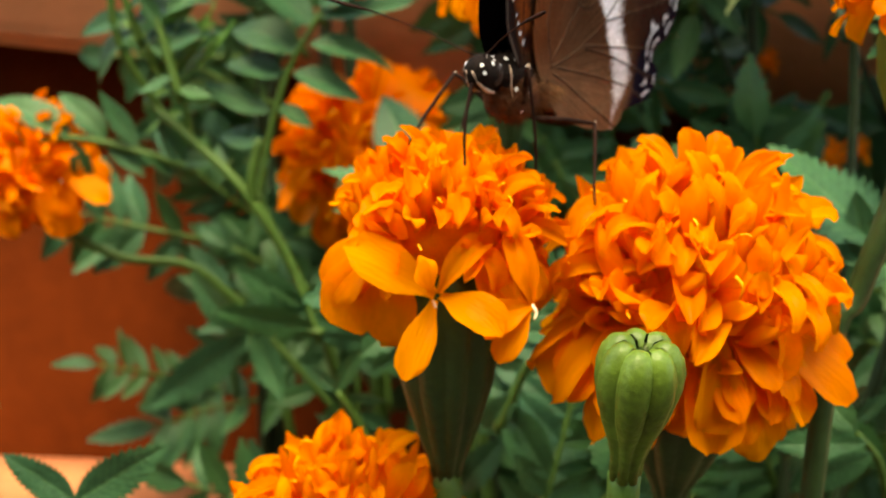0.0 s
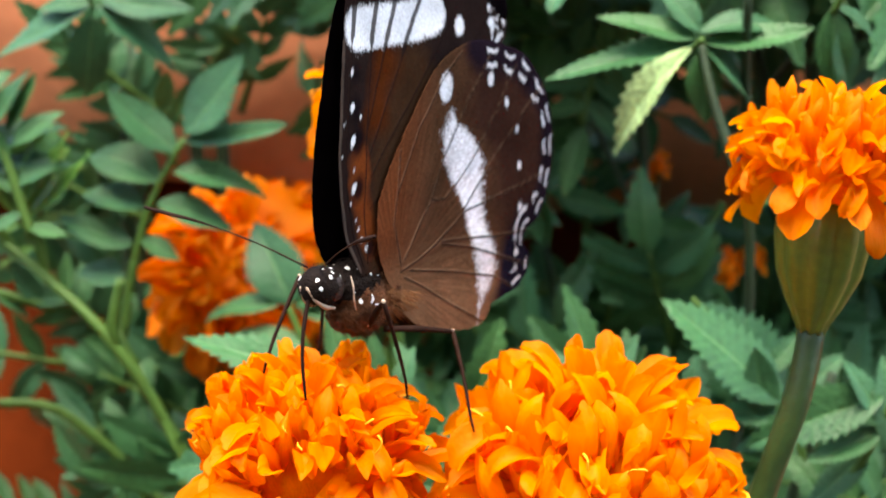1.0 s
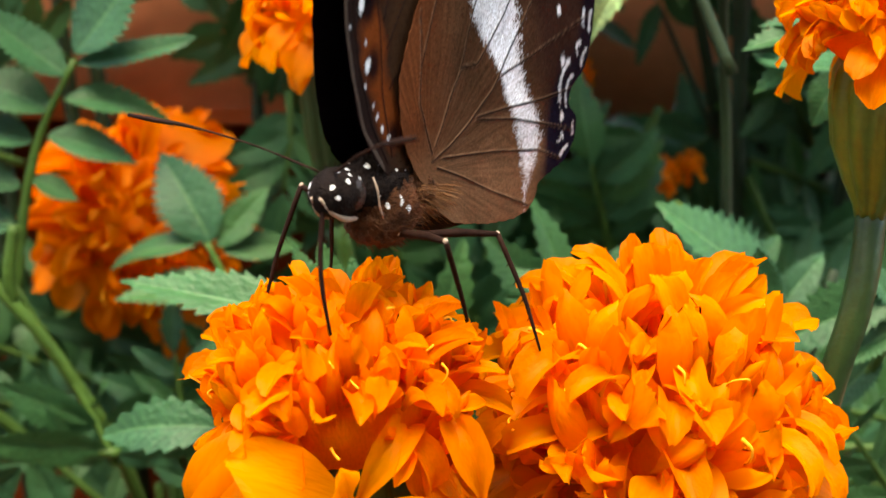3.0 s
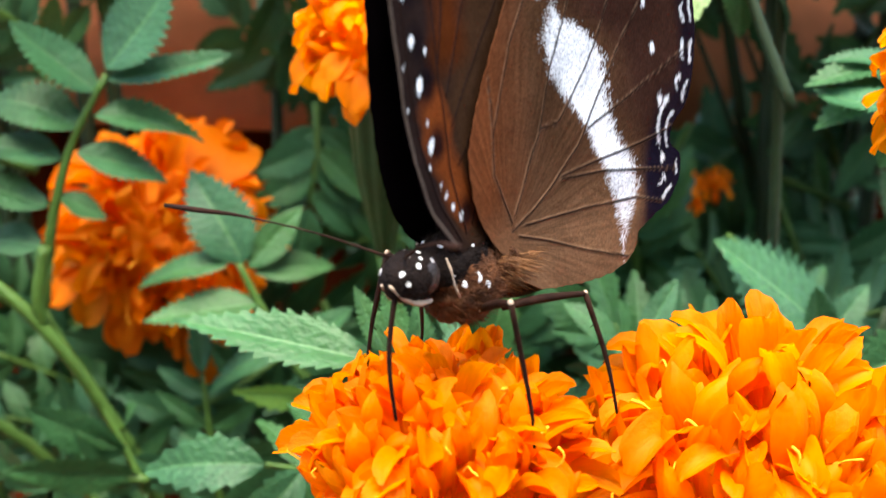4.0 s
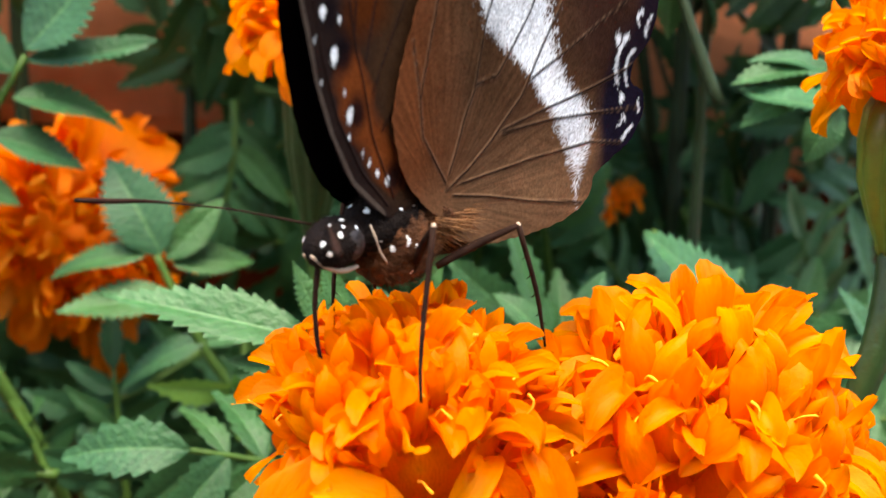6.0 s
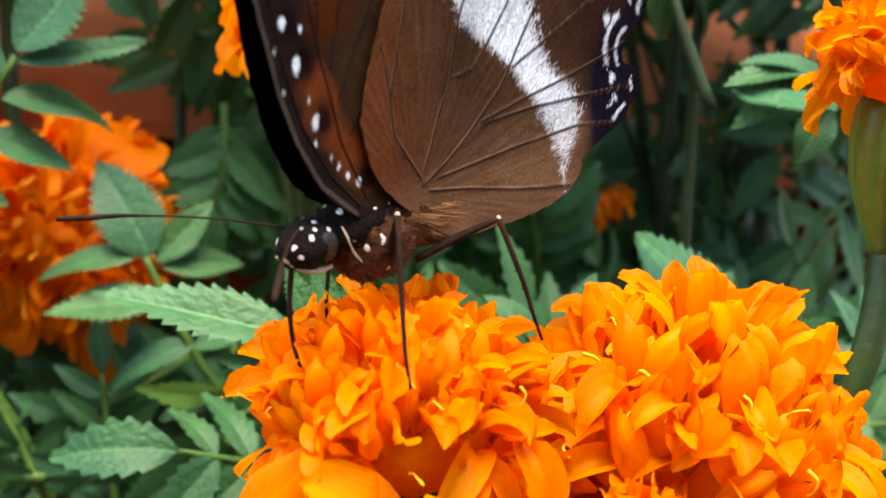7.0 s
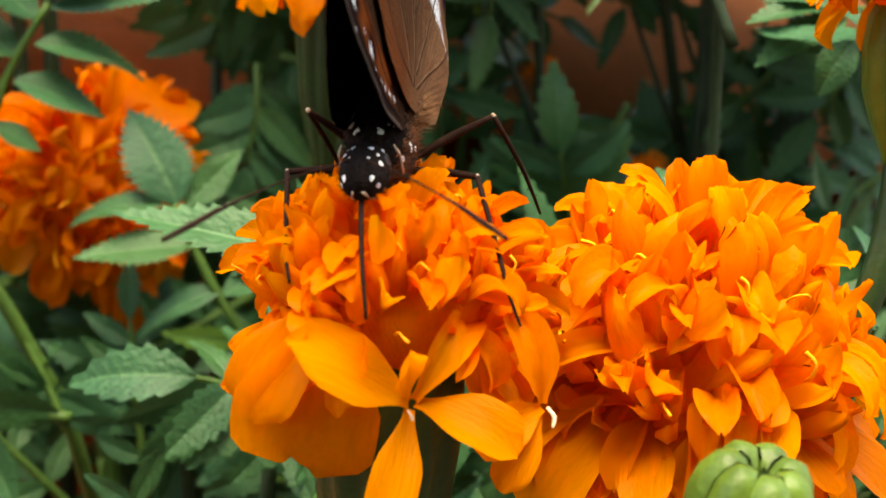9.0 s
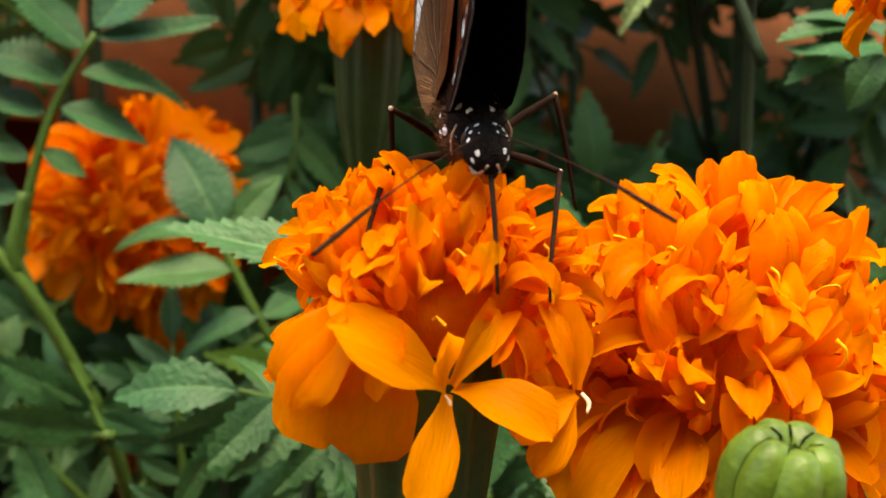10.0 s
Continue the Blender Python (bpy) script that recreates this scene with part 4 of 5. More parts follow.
# wing outlines, root at the origin, x forward and z up, millimetres
HIND = [(2, -2), (5.6, 2.2), (6.8, 5.6), (6.9, 10), (4.6, 15.5), (1.5, 21.5), (-3, 28), (-8.5, 31.8), (-14, 33.6), (-21, 34), (-27.6, 33.6), (-33, 31), (-37.3, 27.2), (-39.6, 22.5), (-40, 17), (-38.6, 12), (-36.5, 9.2), (-33.4, 7.4), (-32.8, 5.2), (-35.2, 3.6), (-35, 0.8), (-32.3, -1.6), (-28, -3), (-24.8, -4.2), (-23.2, -6.8), (-18.5, -8), (-10, -7.8), (-3, -6.5)]
FORE = [(5, -1), (9, 0), (12.4, 3.6), (14.7, 8.8), (16, 14.5), (16.8, 21), (17.4, 28), (17.6, 35), (16.5, 43), (12.5, 49.5), (7, 52), (1, 51), (-6, 48.5), (-13, 45.5), (-19, 42.5), (-22, 39), (-21.8, 35.5), (-19.5, 32.5), (-10, 22), (-1, 6)]
HIND_VEINS = [[(0, 0), (-3.5, 1.7), (-7.4, 4), (-12.1, 7.5), (-15, 10.8), (-20.3, 17), (-29, 25.5), (-34, 30)], [(-8.8, 4.5), (-16.5, 5.4), (-24.6, 6.1), (-33, 7.3)], [(-14.2, 9.1), (-20.3, 11.1), (-31.3, 14.6), (-39, 17)], [(-8.8, 4.2), (-17.2, 4), (-28.3, 2.7), (-34, 2)], [(-2, 0.3), (-12.8, 0.4), (-24.1, -0.1), (-30, -1.5)], [(-1, -0.7), (-5.9, -2), (-12.9, -4.3), (-22, -6.8)], [(3.6, 16), (3.2, 10.2), (3.1, 6.3), (0, 0.9)], [(-4.8, 9.4), (-3.2, 7.1), (-0.5, 1.7)], [(-4.9, 10), (-8.5, 10.4), (-13.9, 15.7), (-20, 24), (-25, 32)], [(-4.8, 9.4), (-7, 16), (-12, 25), (-17, 32)], [(3.2, 10.2), (0, 19), (-5, 27), (-9, 31)]]
FORE_VEINS = [[(8, 0.5), (11, 4.5), (13.6, 10), (15, 17), (15.6, 26), (15.6, 38)], [(7, 1), (9.4, 8), (10.6, 16), (11.6, 30), (11, 46)], [(10.6, 18), (8, 32), (5, 48)], [(9.6, 15), (3, 33), (-3, 46)], [(9, 12), (-3, 30), (-11, 44)], [(8, 8), (-5, 25), (-19, 40)], [(6, 2), (2, 12), (-17, 33)]]


def margin_dist(p, outline, keep):
    """Distance to the outer margin, and how far along it, for marks that repeat from vein to vein."""
    pick = outline[keep(outline)]
    d = np.stack([np.hypot(p[:, 0] - a, p[:, 1] - b) for a, b in pick], 1)
    k = d.argmin(1)
    s = np.r_[0, np.cumsum(np.linalg.norm(np.diff(pick, axis=0), axis=1))]
    return d.min(1), s[k], s[-1]


def hind_under(p, outline, rnd):
    j = rnd.normal(0, 1, len(p))
    big, mid = lumps(p, 0.22, 3), lumps(p, 0.9, 8)
    x, z = p[:, 0], p[:, 1]
    c = np.tile(BROWN, (len(p), 1))
    c = blend(c, 0.35 * BROWN + 0.65 * RUST, np.clip((x + 4) / 8, 0, 1)[:, None] * 0.8)
    # sheen on the lower wing put into the colour as lighter tan
    c = blend(c, (0.125, 0.068, 0.038), np.clip((4 - z - 0.15 * x) / 9, 0, 1)[:, None] * 0.7)
    left = np.interp(z, [-6, -5, -1.6, 1.6, 4.3, 9.1, 12.5, 15.2, 18.2, 19.6, 23], [-20, -19.7, -18.8, -18.6, -17.3, -13.8, -10.4, -7.4, -6.2, -6.0, -7.6])
    right = np.interp(z, [-6, -4.9, -1.9, 1.3, 4.7, 8.4, 12.8, 16.5, 18.5, 20, 21.6, 23], [-22.4, -22.8, -24.4, -24.4, -23.4, -19.6, -18.2, -17.6, -16.0, -13.6, -9.2, -8.2])
    out = soft(x - right + 1.5 * big, -3.0, 8.0)
    c = blend(c, BROWN * 0.45 + np.array((0.002, 0, 0.002)), out)
    dm, sm, total = margin_dist(p, outline, lambda o: (o[:, 0] < -14) & (o[:, 1] > -2.6))
    c = blend(c, DARK * 0.8 + np.array((0.0, 0.0, 0.004)), soft(dm + 1.2 * big, 4.2, 3.0))
    lobe = soft(np.hypot((x + 32) * 0.8, z - 2.0) + 0.8 * big, 5.4, 2.0)
    c = blend(c, (0.006, 0.0045, 0.010), lobe)
    veins = np.min([line_dist(p, v) for v in HIND_VEINS], 0)
    inside = np.maximum(x - left, right - x)
    ragged = np.where(x - left > right - x, 0.55, 0.9)
    w = soft(inside + ragged * j * 0.75 + 0.5 * mid + 1.1 * np.clip((1.5 - z) / 4, 0, 1) * (0.6 + 1.3 * np.abs(j)), -0.15, 0.7) * (z < 23.2)[:, None]
    c = blend(c, WHITE * (1 + 0.10 * j[:, None]), w)
    c = blend(c, WHITE, soft(np.hypot(x + 5.8, (z - 25.7) * 0.75) + j * 0.1, 1.55, 0.4))
    for a, b, r in ((-30.5, 3.75, 0.5), (-30.1, 10.7, 0.62), (-28.8, 17, 0.5), (-26.9, 22.4, 0.5), (-23, 25.8, 0.55), (-17.7, 28.5, 0.8)):
        c = blend(c, WHITE, soft(np.hypot(x - a, (z - b) * 0.8) + j * 0.1 + 0.12 * mid, r, 0.22))
    cell = total / 11.0
    f = (sm / cell) % 1.0 - 0.5
    low = np.where(z < -1.5, 0.3, 1.0)[:, None]
    for depth, arch, thick, gap in ((3.0, 0.7, 0.34, 0.22), (1.15, 0.35, 0.26, 0.26)):
        m = soft(np.abs(dm - depth - arch * np.cos(f * 6.28)) + j * 0.13 + 7 * np.clip(np.abs(f) - gap, 0, 1), thick, 0.22)
        c = blend(c, WHITE * 0.95, m * low)
    c = blend(c, (0.012, 0.008, 0.007), soft(veins, 0.09 + 0.10 * w[:, 0], 0.10) * 0.9)
    c = blend(c, (0.11, 0.068, 0.045), soft(np.abs(veins - 0.20), 0.05, 0.08) * 0.45 * (1 - w))
    turn = np.arctan2(z + 1, x - 1)
    streak = np.array([noise.noise((a * 30, r * 0.14, 3.0)) for a, r in zip(turn, np.hypot(x, z))])
    return c * (1 + 0.20 * big[:, None] + 0.25 * lumps(p, 0.09, 21)[:, None] + 0.14 * lumps(p, 2.2, 17)[:, None]) * (1 + 0.12 * j[:, None]) * (1 + 0.42 * (streak * np.clip(1.3 - np.hypot(x, z) / 30, 0.2, 1))[:, None]), veins


def fore_under(p, outline, rnd):
    j = rnd.normal(0, 1, len(p))
    big, mid = lumps(p, 0.25, 12), lumps(p, 1.1, 31)
    x, z = p[:, 0], p[:, 1]
    c = np.tile(DARK * 1.1, (len(p), 1))
    c = blend(c, BROWN * 0.55, soft(line_dist(p, [(4, 3), (5.5, 14), (2, 26)]) + big, 4.5, 4.0))
    c = blend(c, RUST, soft(line_dist(p, [(11.6, 13.6), (10.6, 10), (8.4, 6), (6.4, 3.5)]) + big * 1.2 + 0.6 * lumps(p, 0.6, 41), 1.9, 1.5))
    c = blend(c, RUST * 0.45, soft(line_dist(p, [(9, 20), (8, 27)]) + big * 1.5, 2.6, 3.0))
    for a, b, r in ((12.1, 10.3, 0.6), (13.4, 16.1, 0.66), (14.4, 20.2, 0.58), (15.2, 24.6, 0.42), (7.7, 2.9, 0.5), (12.5, 12.6, 0.2), (12.4, 8.3, 0.22), (9.9, 5.2, 0.22), (9.0, 3.9, 0.24), (10.7, 6.4, 0.16), (15.6, 18.1, 0.2), (12.4, 19.3, 0.24), (15.2, 14.0, 0.15)):
        if r > 0.4:
            c = blend(c, BLACK * 2, soft(np.hypot(x - a + 0.9, (z - b) * 0.7) + big * 0.5, r * 1.8, 1.2) * 0.9)
        c = blend(c, WHITE, soft(np.hypot((x - a) * 1.45, (z - b) * 0.9 + (x - a) * 0.4) + j * 0.10 + 0.25 * mid, r, 0.22))
    c = blend(c, WHITE, soft(line_dist(p, [(14.6, 30.0), (8, 31.8), (2, 33.4), (-2, 35)]) + j * 0.2, 2.7, 0.5))
    c = blend(c, WHITE, soft(np.hypot(x + 8.8, z - 34.6) + j * 0.1, 1.35, 0.3))
    dm, sm, total = margin_dist(p, outline, lambda o: (o[:, 1] > 32) & (o[:, 0] < 14))
    cell = total / 10.0
    f = (sm / cell) % 1.0 - 0.5
    c = blend(c, WHITE, soft(np.hypot(dm - 4.4, f * cell) + j * 0.08, 0.7, 0.3))
    for depth, arch in ((2.8, 0.6), (1.1, 0.3)):
        c = blend(c, WHITE * 0.9, soft(np.abs(dm - depth - arch * np.cos(f * 6.28)) + j * 0.12 + 7 * np.clip(np.abs(f) - 0.32, 0, 1), 0.4, 0.25))
    veins = np.min([line_dist(p, v) for v in FORE_VEINS], 0)
    band = soft(np.abs(z - 32.5), 4.0, 1.0)[:, 0]
    c = blend(c, (0.010, 0.006, 0.006), soft(veins + 0.12 * mid * band, 0.12 + 0.34 * band, 0.16) * 0.9)
    edge = np.abs(line_dist(p, [(8.6, -0.1), (12.2, 3.8), (14.5, 8.8), (15.8, 14.5), (16.6, 21), (17.2, 28)]) - 0.12)
    c = blend(c, (0.09, 0.07, 0.06), soft(edge, 0.10, 0.12) * 0.5)
    return c * (1 + 0.07 * j[:, None]) * (1 + 0.2 * big[:, None]), veins


def upper(p, spots, rnd):
    j = rnd.normal(0, 1, len(p))
    c = np.tile(BLACK, (len(p), 1)) * (1 + 0.5 * lumps(p, 0.3, 6)[:, None])
    for x, z, rx, rz in spots:
        q = np.hypot((p[:, 0] - x) / rx, (p[:, 1] - z) / rz)
        c = blend(c, (0.05, 0.04, 0.30), soft(q + j * 0.05, 1.35, 0.5))
        c = blend(c, WHITE, soft(q + j * 0.07, 0.75, 0.3))
    return c


def wing(name, shape, under, spots, root, sign, parent, label, seed, rings, rim):
    """A thin two-faced wing in its own plane (x forward, z up); its outer face carries the underside's pattern."""
    rnd = np.random.RandomState(seed)
    outline = resample(shape, rim)
    outline = outline + 0.18 * np.stack([lumps(outline, 1.3, seed), lumps(outline, 1.3, seed + 4)], 1)
    base = np.array(root, float)
    s = (np.arange(1, rings + 1) / rings) ** 0.8
    p = np.vstack([base[None], (base + s[:, None, None] * (outline - base)[None]).reshape(-1, 2)])
    col_under, veins = under(p, outline, rnd)
    col_upper = upper(p, spots, rnd)
    reach = np.linalg.norm(p - base, axis=1)
    bow = 0.5 * np.sin(reach / 14) + 0.22 * lumps(p, 0.16, seed + 2)
    ridge = 0.12 * np.exp(-(veins / 0.14) ** 2) + 0.05 * lumps(p, 0.7, seed + 9)
    n = len(p)
    thick = np.full(n, 0.07)
    thick[n - rim:] = 0.0
    out = np.stack([p[:, 0], sign * (bow + thick + ridge), p[:, 1]], 1) / 1000
    inn = np.stack([p[:, 0], sign * (bow - thick), p[:, 1]], 1) / 1000
    faces = []
    for a in range(rim):
        faces.append((0, 1 + a, 1 + (a + 1) % rim))
    for k in range(rings - 1):
        o = 1 + k * rim
        for a in range(rim):
            b = (a + 1) % rim
            faces.append((o + a, o + rim + a, o + rim + b, o + b))
    if sign > 0:
        faces = [f[::-1] for f in faces]
    back = [tuple(i + n for i in f[::-1]) for f in faces]
    me = mesh_of(name, np.vstack([out, inn]), faces + back, WING)
    att = me.color_attributes.new("scales", "FLOAT_COLOR", "POINT")
    rgba = np.ones((2 * n, 4))
    rgba[:n, :3], rgba[n:, :3] = col_under, col_upper
    att.data.foreach_set("color", np.clip(rgba, 0, 1).ravel())
    return child(name, me, parent, None, label)


def limb(name, parent, points, radii, mat, label=""):
    v, f = tube([Vector(p) / 1000 for p in points], [r / 1000 for r in radii], 7, 5)
    return child(name, mesh_of(name, v, f, mat), parent, None, label)


def fur(name, parent, scale, at, mat, seed, amp=0.06, label=""):
    """A furry rounded body part; millimetres."""
    v, f = ball(1, scale, at, 36, 26)
    out = []
    for q in v:
        c = Vector(at)
        d = q - c
        out.append((c + d * (1 + amp * noise.noise(d * 1.1 + Vector((seed, 0, 0))) + 0.4 * amp * noise.noise(d * 3.1))) / 1000)
    return child(name, mesh_of(name, out, f, mat), parent, None, label)


def on_form(at, radii, direction):
    """A place and normal on a rounded form, in the given direction."""
    d = Vector(direction).normalized()
    k = 1 / math.sqrt(sum((d[i] / radii[i]) ** 2 for i in range(3)))
    return Vector(at) + d * k, Vector([d[i] / radii[i] ** 2 for i in range(3)])


spot_rnd = random.Random(77)


def spot(parent, form, near, r, long=1.0):
    """A tuft of white scales lying on a rounded form (its middle and radii) nearest to a place; millimetres."""
    at, n = on_form(form[0], form[1], Vector(near) - Vector(form[0]))
    v, f = ball(1, (0.22, 1, long), (0, 0, 0), 12, 8)
    ph = spot_rnd.uniform(0, 9)
    v = [q * (1 + 0.35 * noise.noise(q * 1.7 + Vector((ph, 0, 0)))) for q in v]
    m = n.normalized().to_track_quat("X", "Z").to_matrix().to_4x4() @ pose(0, 0, 0, spot_rnd.uniform(-40, 40))
    return child("white_spot", mesh_of("white_spot", v, f, WHITE_SCALE), parent, Matrix.Translation(at / 1000) @ m @ Matrix.Scale(r / 1000, 4))


def hairs(name, parent, form, count, length, mat, seed, lean=(-0.6, 0, 0.2), low=-1.0, high=1.0, label="", wide=0.05):
    """Fine hairs standing on a rounded form, leaning back; millimetres."""
    rnd = random.Random(seed)
    verts, faces = [], []
    for k in range(count):
        d = Vector((rnd.gauss(0, 1), rnd.gauss(0, 1), rnd.gauss(0, 1))).normalized()
        if d.z < low or d.z > high:
            continue
        p, n = on_form(form[0], form[1], d)
        way = (n.normalized() + Vector(lean) * rnd.uniform(0.4, 1.4)).normalized()
        w = way.cross(Vector((rnd.gauss(0, 1), rnd.gauss(0, 1), rnd.gauss(0, 1)))).normalized() * wide
        i, ln = len(verts), length * rnd.uniform(0.5, 1.2)
        tip = p + way * ln + Vector((-0.3 * ln, 0, -0.1 * ln)) * rnd.uniform(0, 0.8)
        mid_p = p + way * ln * 0.55
        verts += [(p - w) / 1000, (p + w) / 1000, (mid_p + w * 0.7) / 1000, (mid_p - w * 0.7) / 1000, tip / 1000]
        faces += [(i, i + 1, i + 2, i + 3), (i + 3, i + 2, i + 4)]
    return child(name, mesh_of(name, verts, faces, mat), parent, None, label)


butterfly = thing("butterfly", mm(-29, -10, 12), "dark brown butterfly with white-banded wings feeding on the marigold", "butterfly")
HEAD, THORAX, BREAST, ABDOMEN = ((13.0, 0, -2.4), (3.5, 2.5, 2.6)), ((6.4, 0, -2.2), (5.4, 3.0, 3.3)), ((4.8, 0, -4.4), (5.2, 3.5, 4.5)), ((-8.5, 0, -6.4), (10.0, 1.9, 2.0))
fur("thorax", butterfly, THORAX[1], THORAX[0], DARK_BODY, 1, 0.09)
fur("breast", butterfly, BREAST[1], BREAST[0], RUST_BODY, 3, 0.16, "rusty brown furry underside")
fur("abdomen", butterfly, ABDOMEN[1], ABDOMEN[0], DARK_BODY, 2, 0.05, "dark brown tapering abdomen with white spots")
fur("wing_root", butterfly, (3.2, 3.4, 2.4), (0.6, 0, -2.8), RUST_BODY, 9, 0.2, "rusty brown wing muscles")
hairs("fur", butterfly, THORAX, 1000, 0.8, DARK_BODY, 4, wide=0.04)
hairs("breast_fur", butterfly, BREAST, 1300, 1.1, RUST_BODY, 8, (-0.9, 0, 0.1), -1.0, 0.4, "rusty brown hairs on the breast", 0.045)
hairs("root_fur", butterfly, ((-0.5, 0, -2.6), (4.2, 3.7, 3.2)), 1500, 2.6, RUST_FUR, 14, (-1.6, 0.0, -0.3), -0.95, 0.1, "long rusty hairs at the wing roots", 0.05)
head = fur("head", butterfly, HEAD[1], HEAD[0], DARK_BODY, 5, 0.05)
hairs("head_fur", head, HEAD, 500, 0.6, DARK_BODY, 24, wide=0.035)
for sg in (1, -1):
    fur("eye", head, (1.5, 0.7, 1.6), (12.3, sg * 1.8, -2.5), EYE, 6, 0.0, "large dark rounded eye")
    limb("palp", head, [(11.6, sg * 1.4, -5.0), (13.4, sg * 1.3, -4.9), (15.2, sg * 0.9, -4.0), (16.6, sg * 0.5, -2.6)], [0.2, 0.32, 0.28, 0.14], CREAM, "cream mouth feeler")
    for near, r, long in (((15.4, sg * 1.25, -1.7), 0.30, 1.25), ((12.6, sg * 1.05, 0.3), 0.24, 1.2), ((14.0, sg * 0.8, -0.5), 0.15, 1.0), ((14.0, sg * 2.2, -0.9), 0.28, 1.2), ((11.2, sg * 2.4, -0.5), 0.24, 1.2), ((15.6, sg * 2.0, -2.6), 0.26, 1.3), ((10.6, sg * 2.4, -3.6), 0.2, 1.6), ((13.2, sg * 1.9, -0.2), 0.2, 1.2)):
        spot(head, HEAD, near, r, long)
    for near, r, long in (((10.6, sg * 1.6, 0.9), 0.34, 1.3), ((8.4, sg * 2.4, 0.4), 0.36, 1.3), ((6.0, sg * 2.9, 0.2), 0.36, 1.2), ((9.6, sg * 3, -2.8), 0.26, 1.2), ((9.0, sg * 2.4, -5.4), 0.32, 2.0), ((3.2, sg * 3, 0.2), 0.32, 1.2)):
        spot(butterfly, THORAX, near, r, long)
    for near, r, long in (((6.8, sg * 4, -3.4), 0.55, 1.1), ((5.2, sg * 4, -4.6), 0.5, 0.9), ((8.2, sg * 3, -4.0), 0.3, 1.3), ((3.0, sg * 4, -3.2), 0.3, 1.2), ((5.6, sg * 3, -7.4), 0.24, 1.2)):
        spot(butterfly, BREAST, near, r, long)
    limb("collar_streak", butterfly, [(10.6, sg * 2.7, -0.8), (10.4, sg * 3.15, -2.2), (9.9, sg * 3.1, -3.8), (8.9, sg * 2.9, -5.2)], [0.06, 0.13, 0.08, 0.14, 0.06], CREAM, "pale cream streak behind the eye")
    for k in range(8):
        spot(butterfly, ABDOMEN, (-8 - 1.25 * k, sg * 1.8, -7.2 + 0.03 * k), 0.27, 1.2)
# built hanging down from its root, then swung by its keys
PROBOSCIS_AT = Vector((15.4, 0, -4.0)) / 1000
proboscis = limb("proboscis", head, [(0, 0, 0), (0.9, 0.05, -4.0), (1.0, 0.1, -8.0), (0.3, 0.2, -12.8)], [0.30, 0.27, 0.24, 0.18], LEG, "thin dark feeding tube")

WINGS = []
for sg, seed, dense in ((1, 1, (150, 430)), (-1, 2, (80, 240))):
    fw = wing("forewing", FORE, fore_under, [], (5.5, 1.0), sg, butterfly, "dark forewing with white band, spots and rusty patch", seed, *dense)
    hw = wing("hindwing", HIND, hind_under, [(-13, 18, 5, 9)], (0.0, 0.0), sg, butterfly, "brown hindwing with white band and spotted margin", seed + 10, *dense)
    WINGS += [(fw, sg, 2.4), (hw, sg, 3.0)]


def bone(name, points, radii, parent, hooks=0):
    """A rigid piece of a leg along x from its joint, with small spines; millimetres."""
    v, f = tube([Vector(p) / 1000 for p in points], [r / 1000 for r in radii], 7, 4)
    end = points[-1][0]
    for k in range(hooks):
        at = Vector((end * (0.25 + 0.7 * k / hooks), 0, 0)) / 1000
        up = Vector((0.6, 0, 1 if k % 2 else -1)).normalized() * 0.00075
        i = len(v)
        v += [at + Vector((0.0001, 0, 0)), at - Vector((0.0001, 0, 0)), at + Vector((0, 0.0001, 0)), at + up]
        f += [(i, i + 2, i + 3), (i + 2, i + 1, i + 3), (i + 1, i, i + 3)]
    return child(name, mesh_of(name, v, f, LEG), parent)


# hip; lengths of thigh and shin; which way the knee stands out before and after the turn; then times and places of the foot over the ground plan
LEGS = []
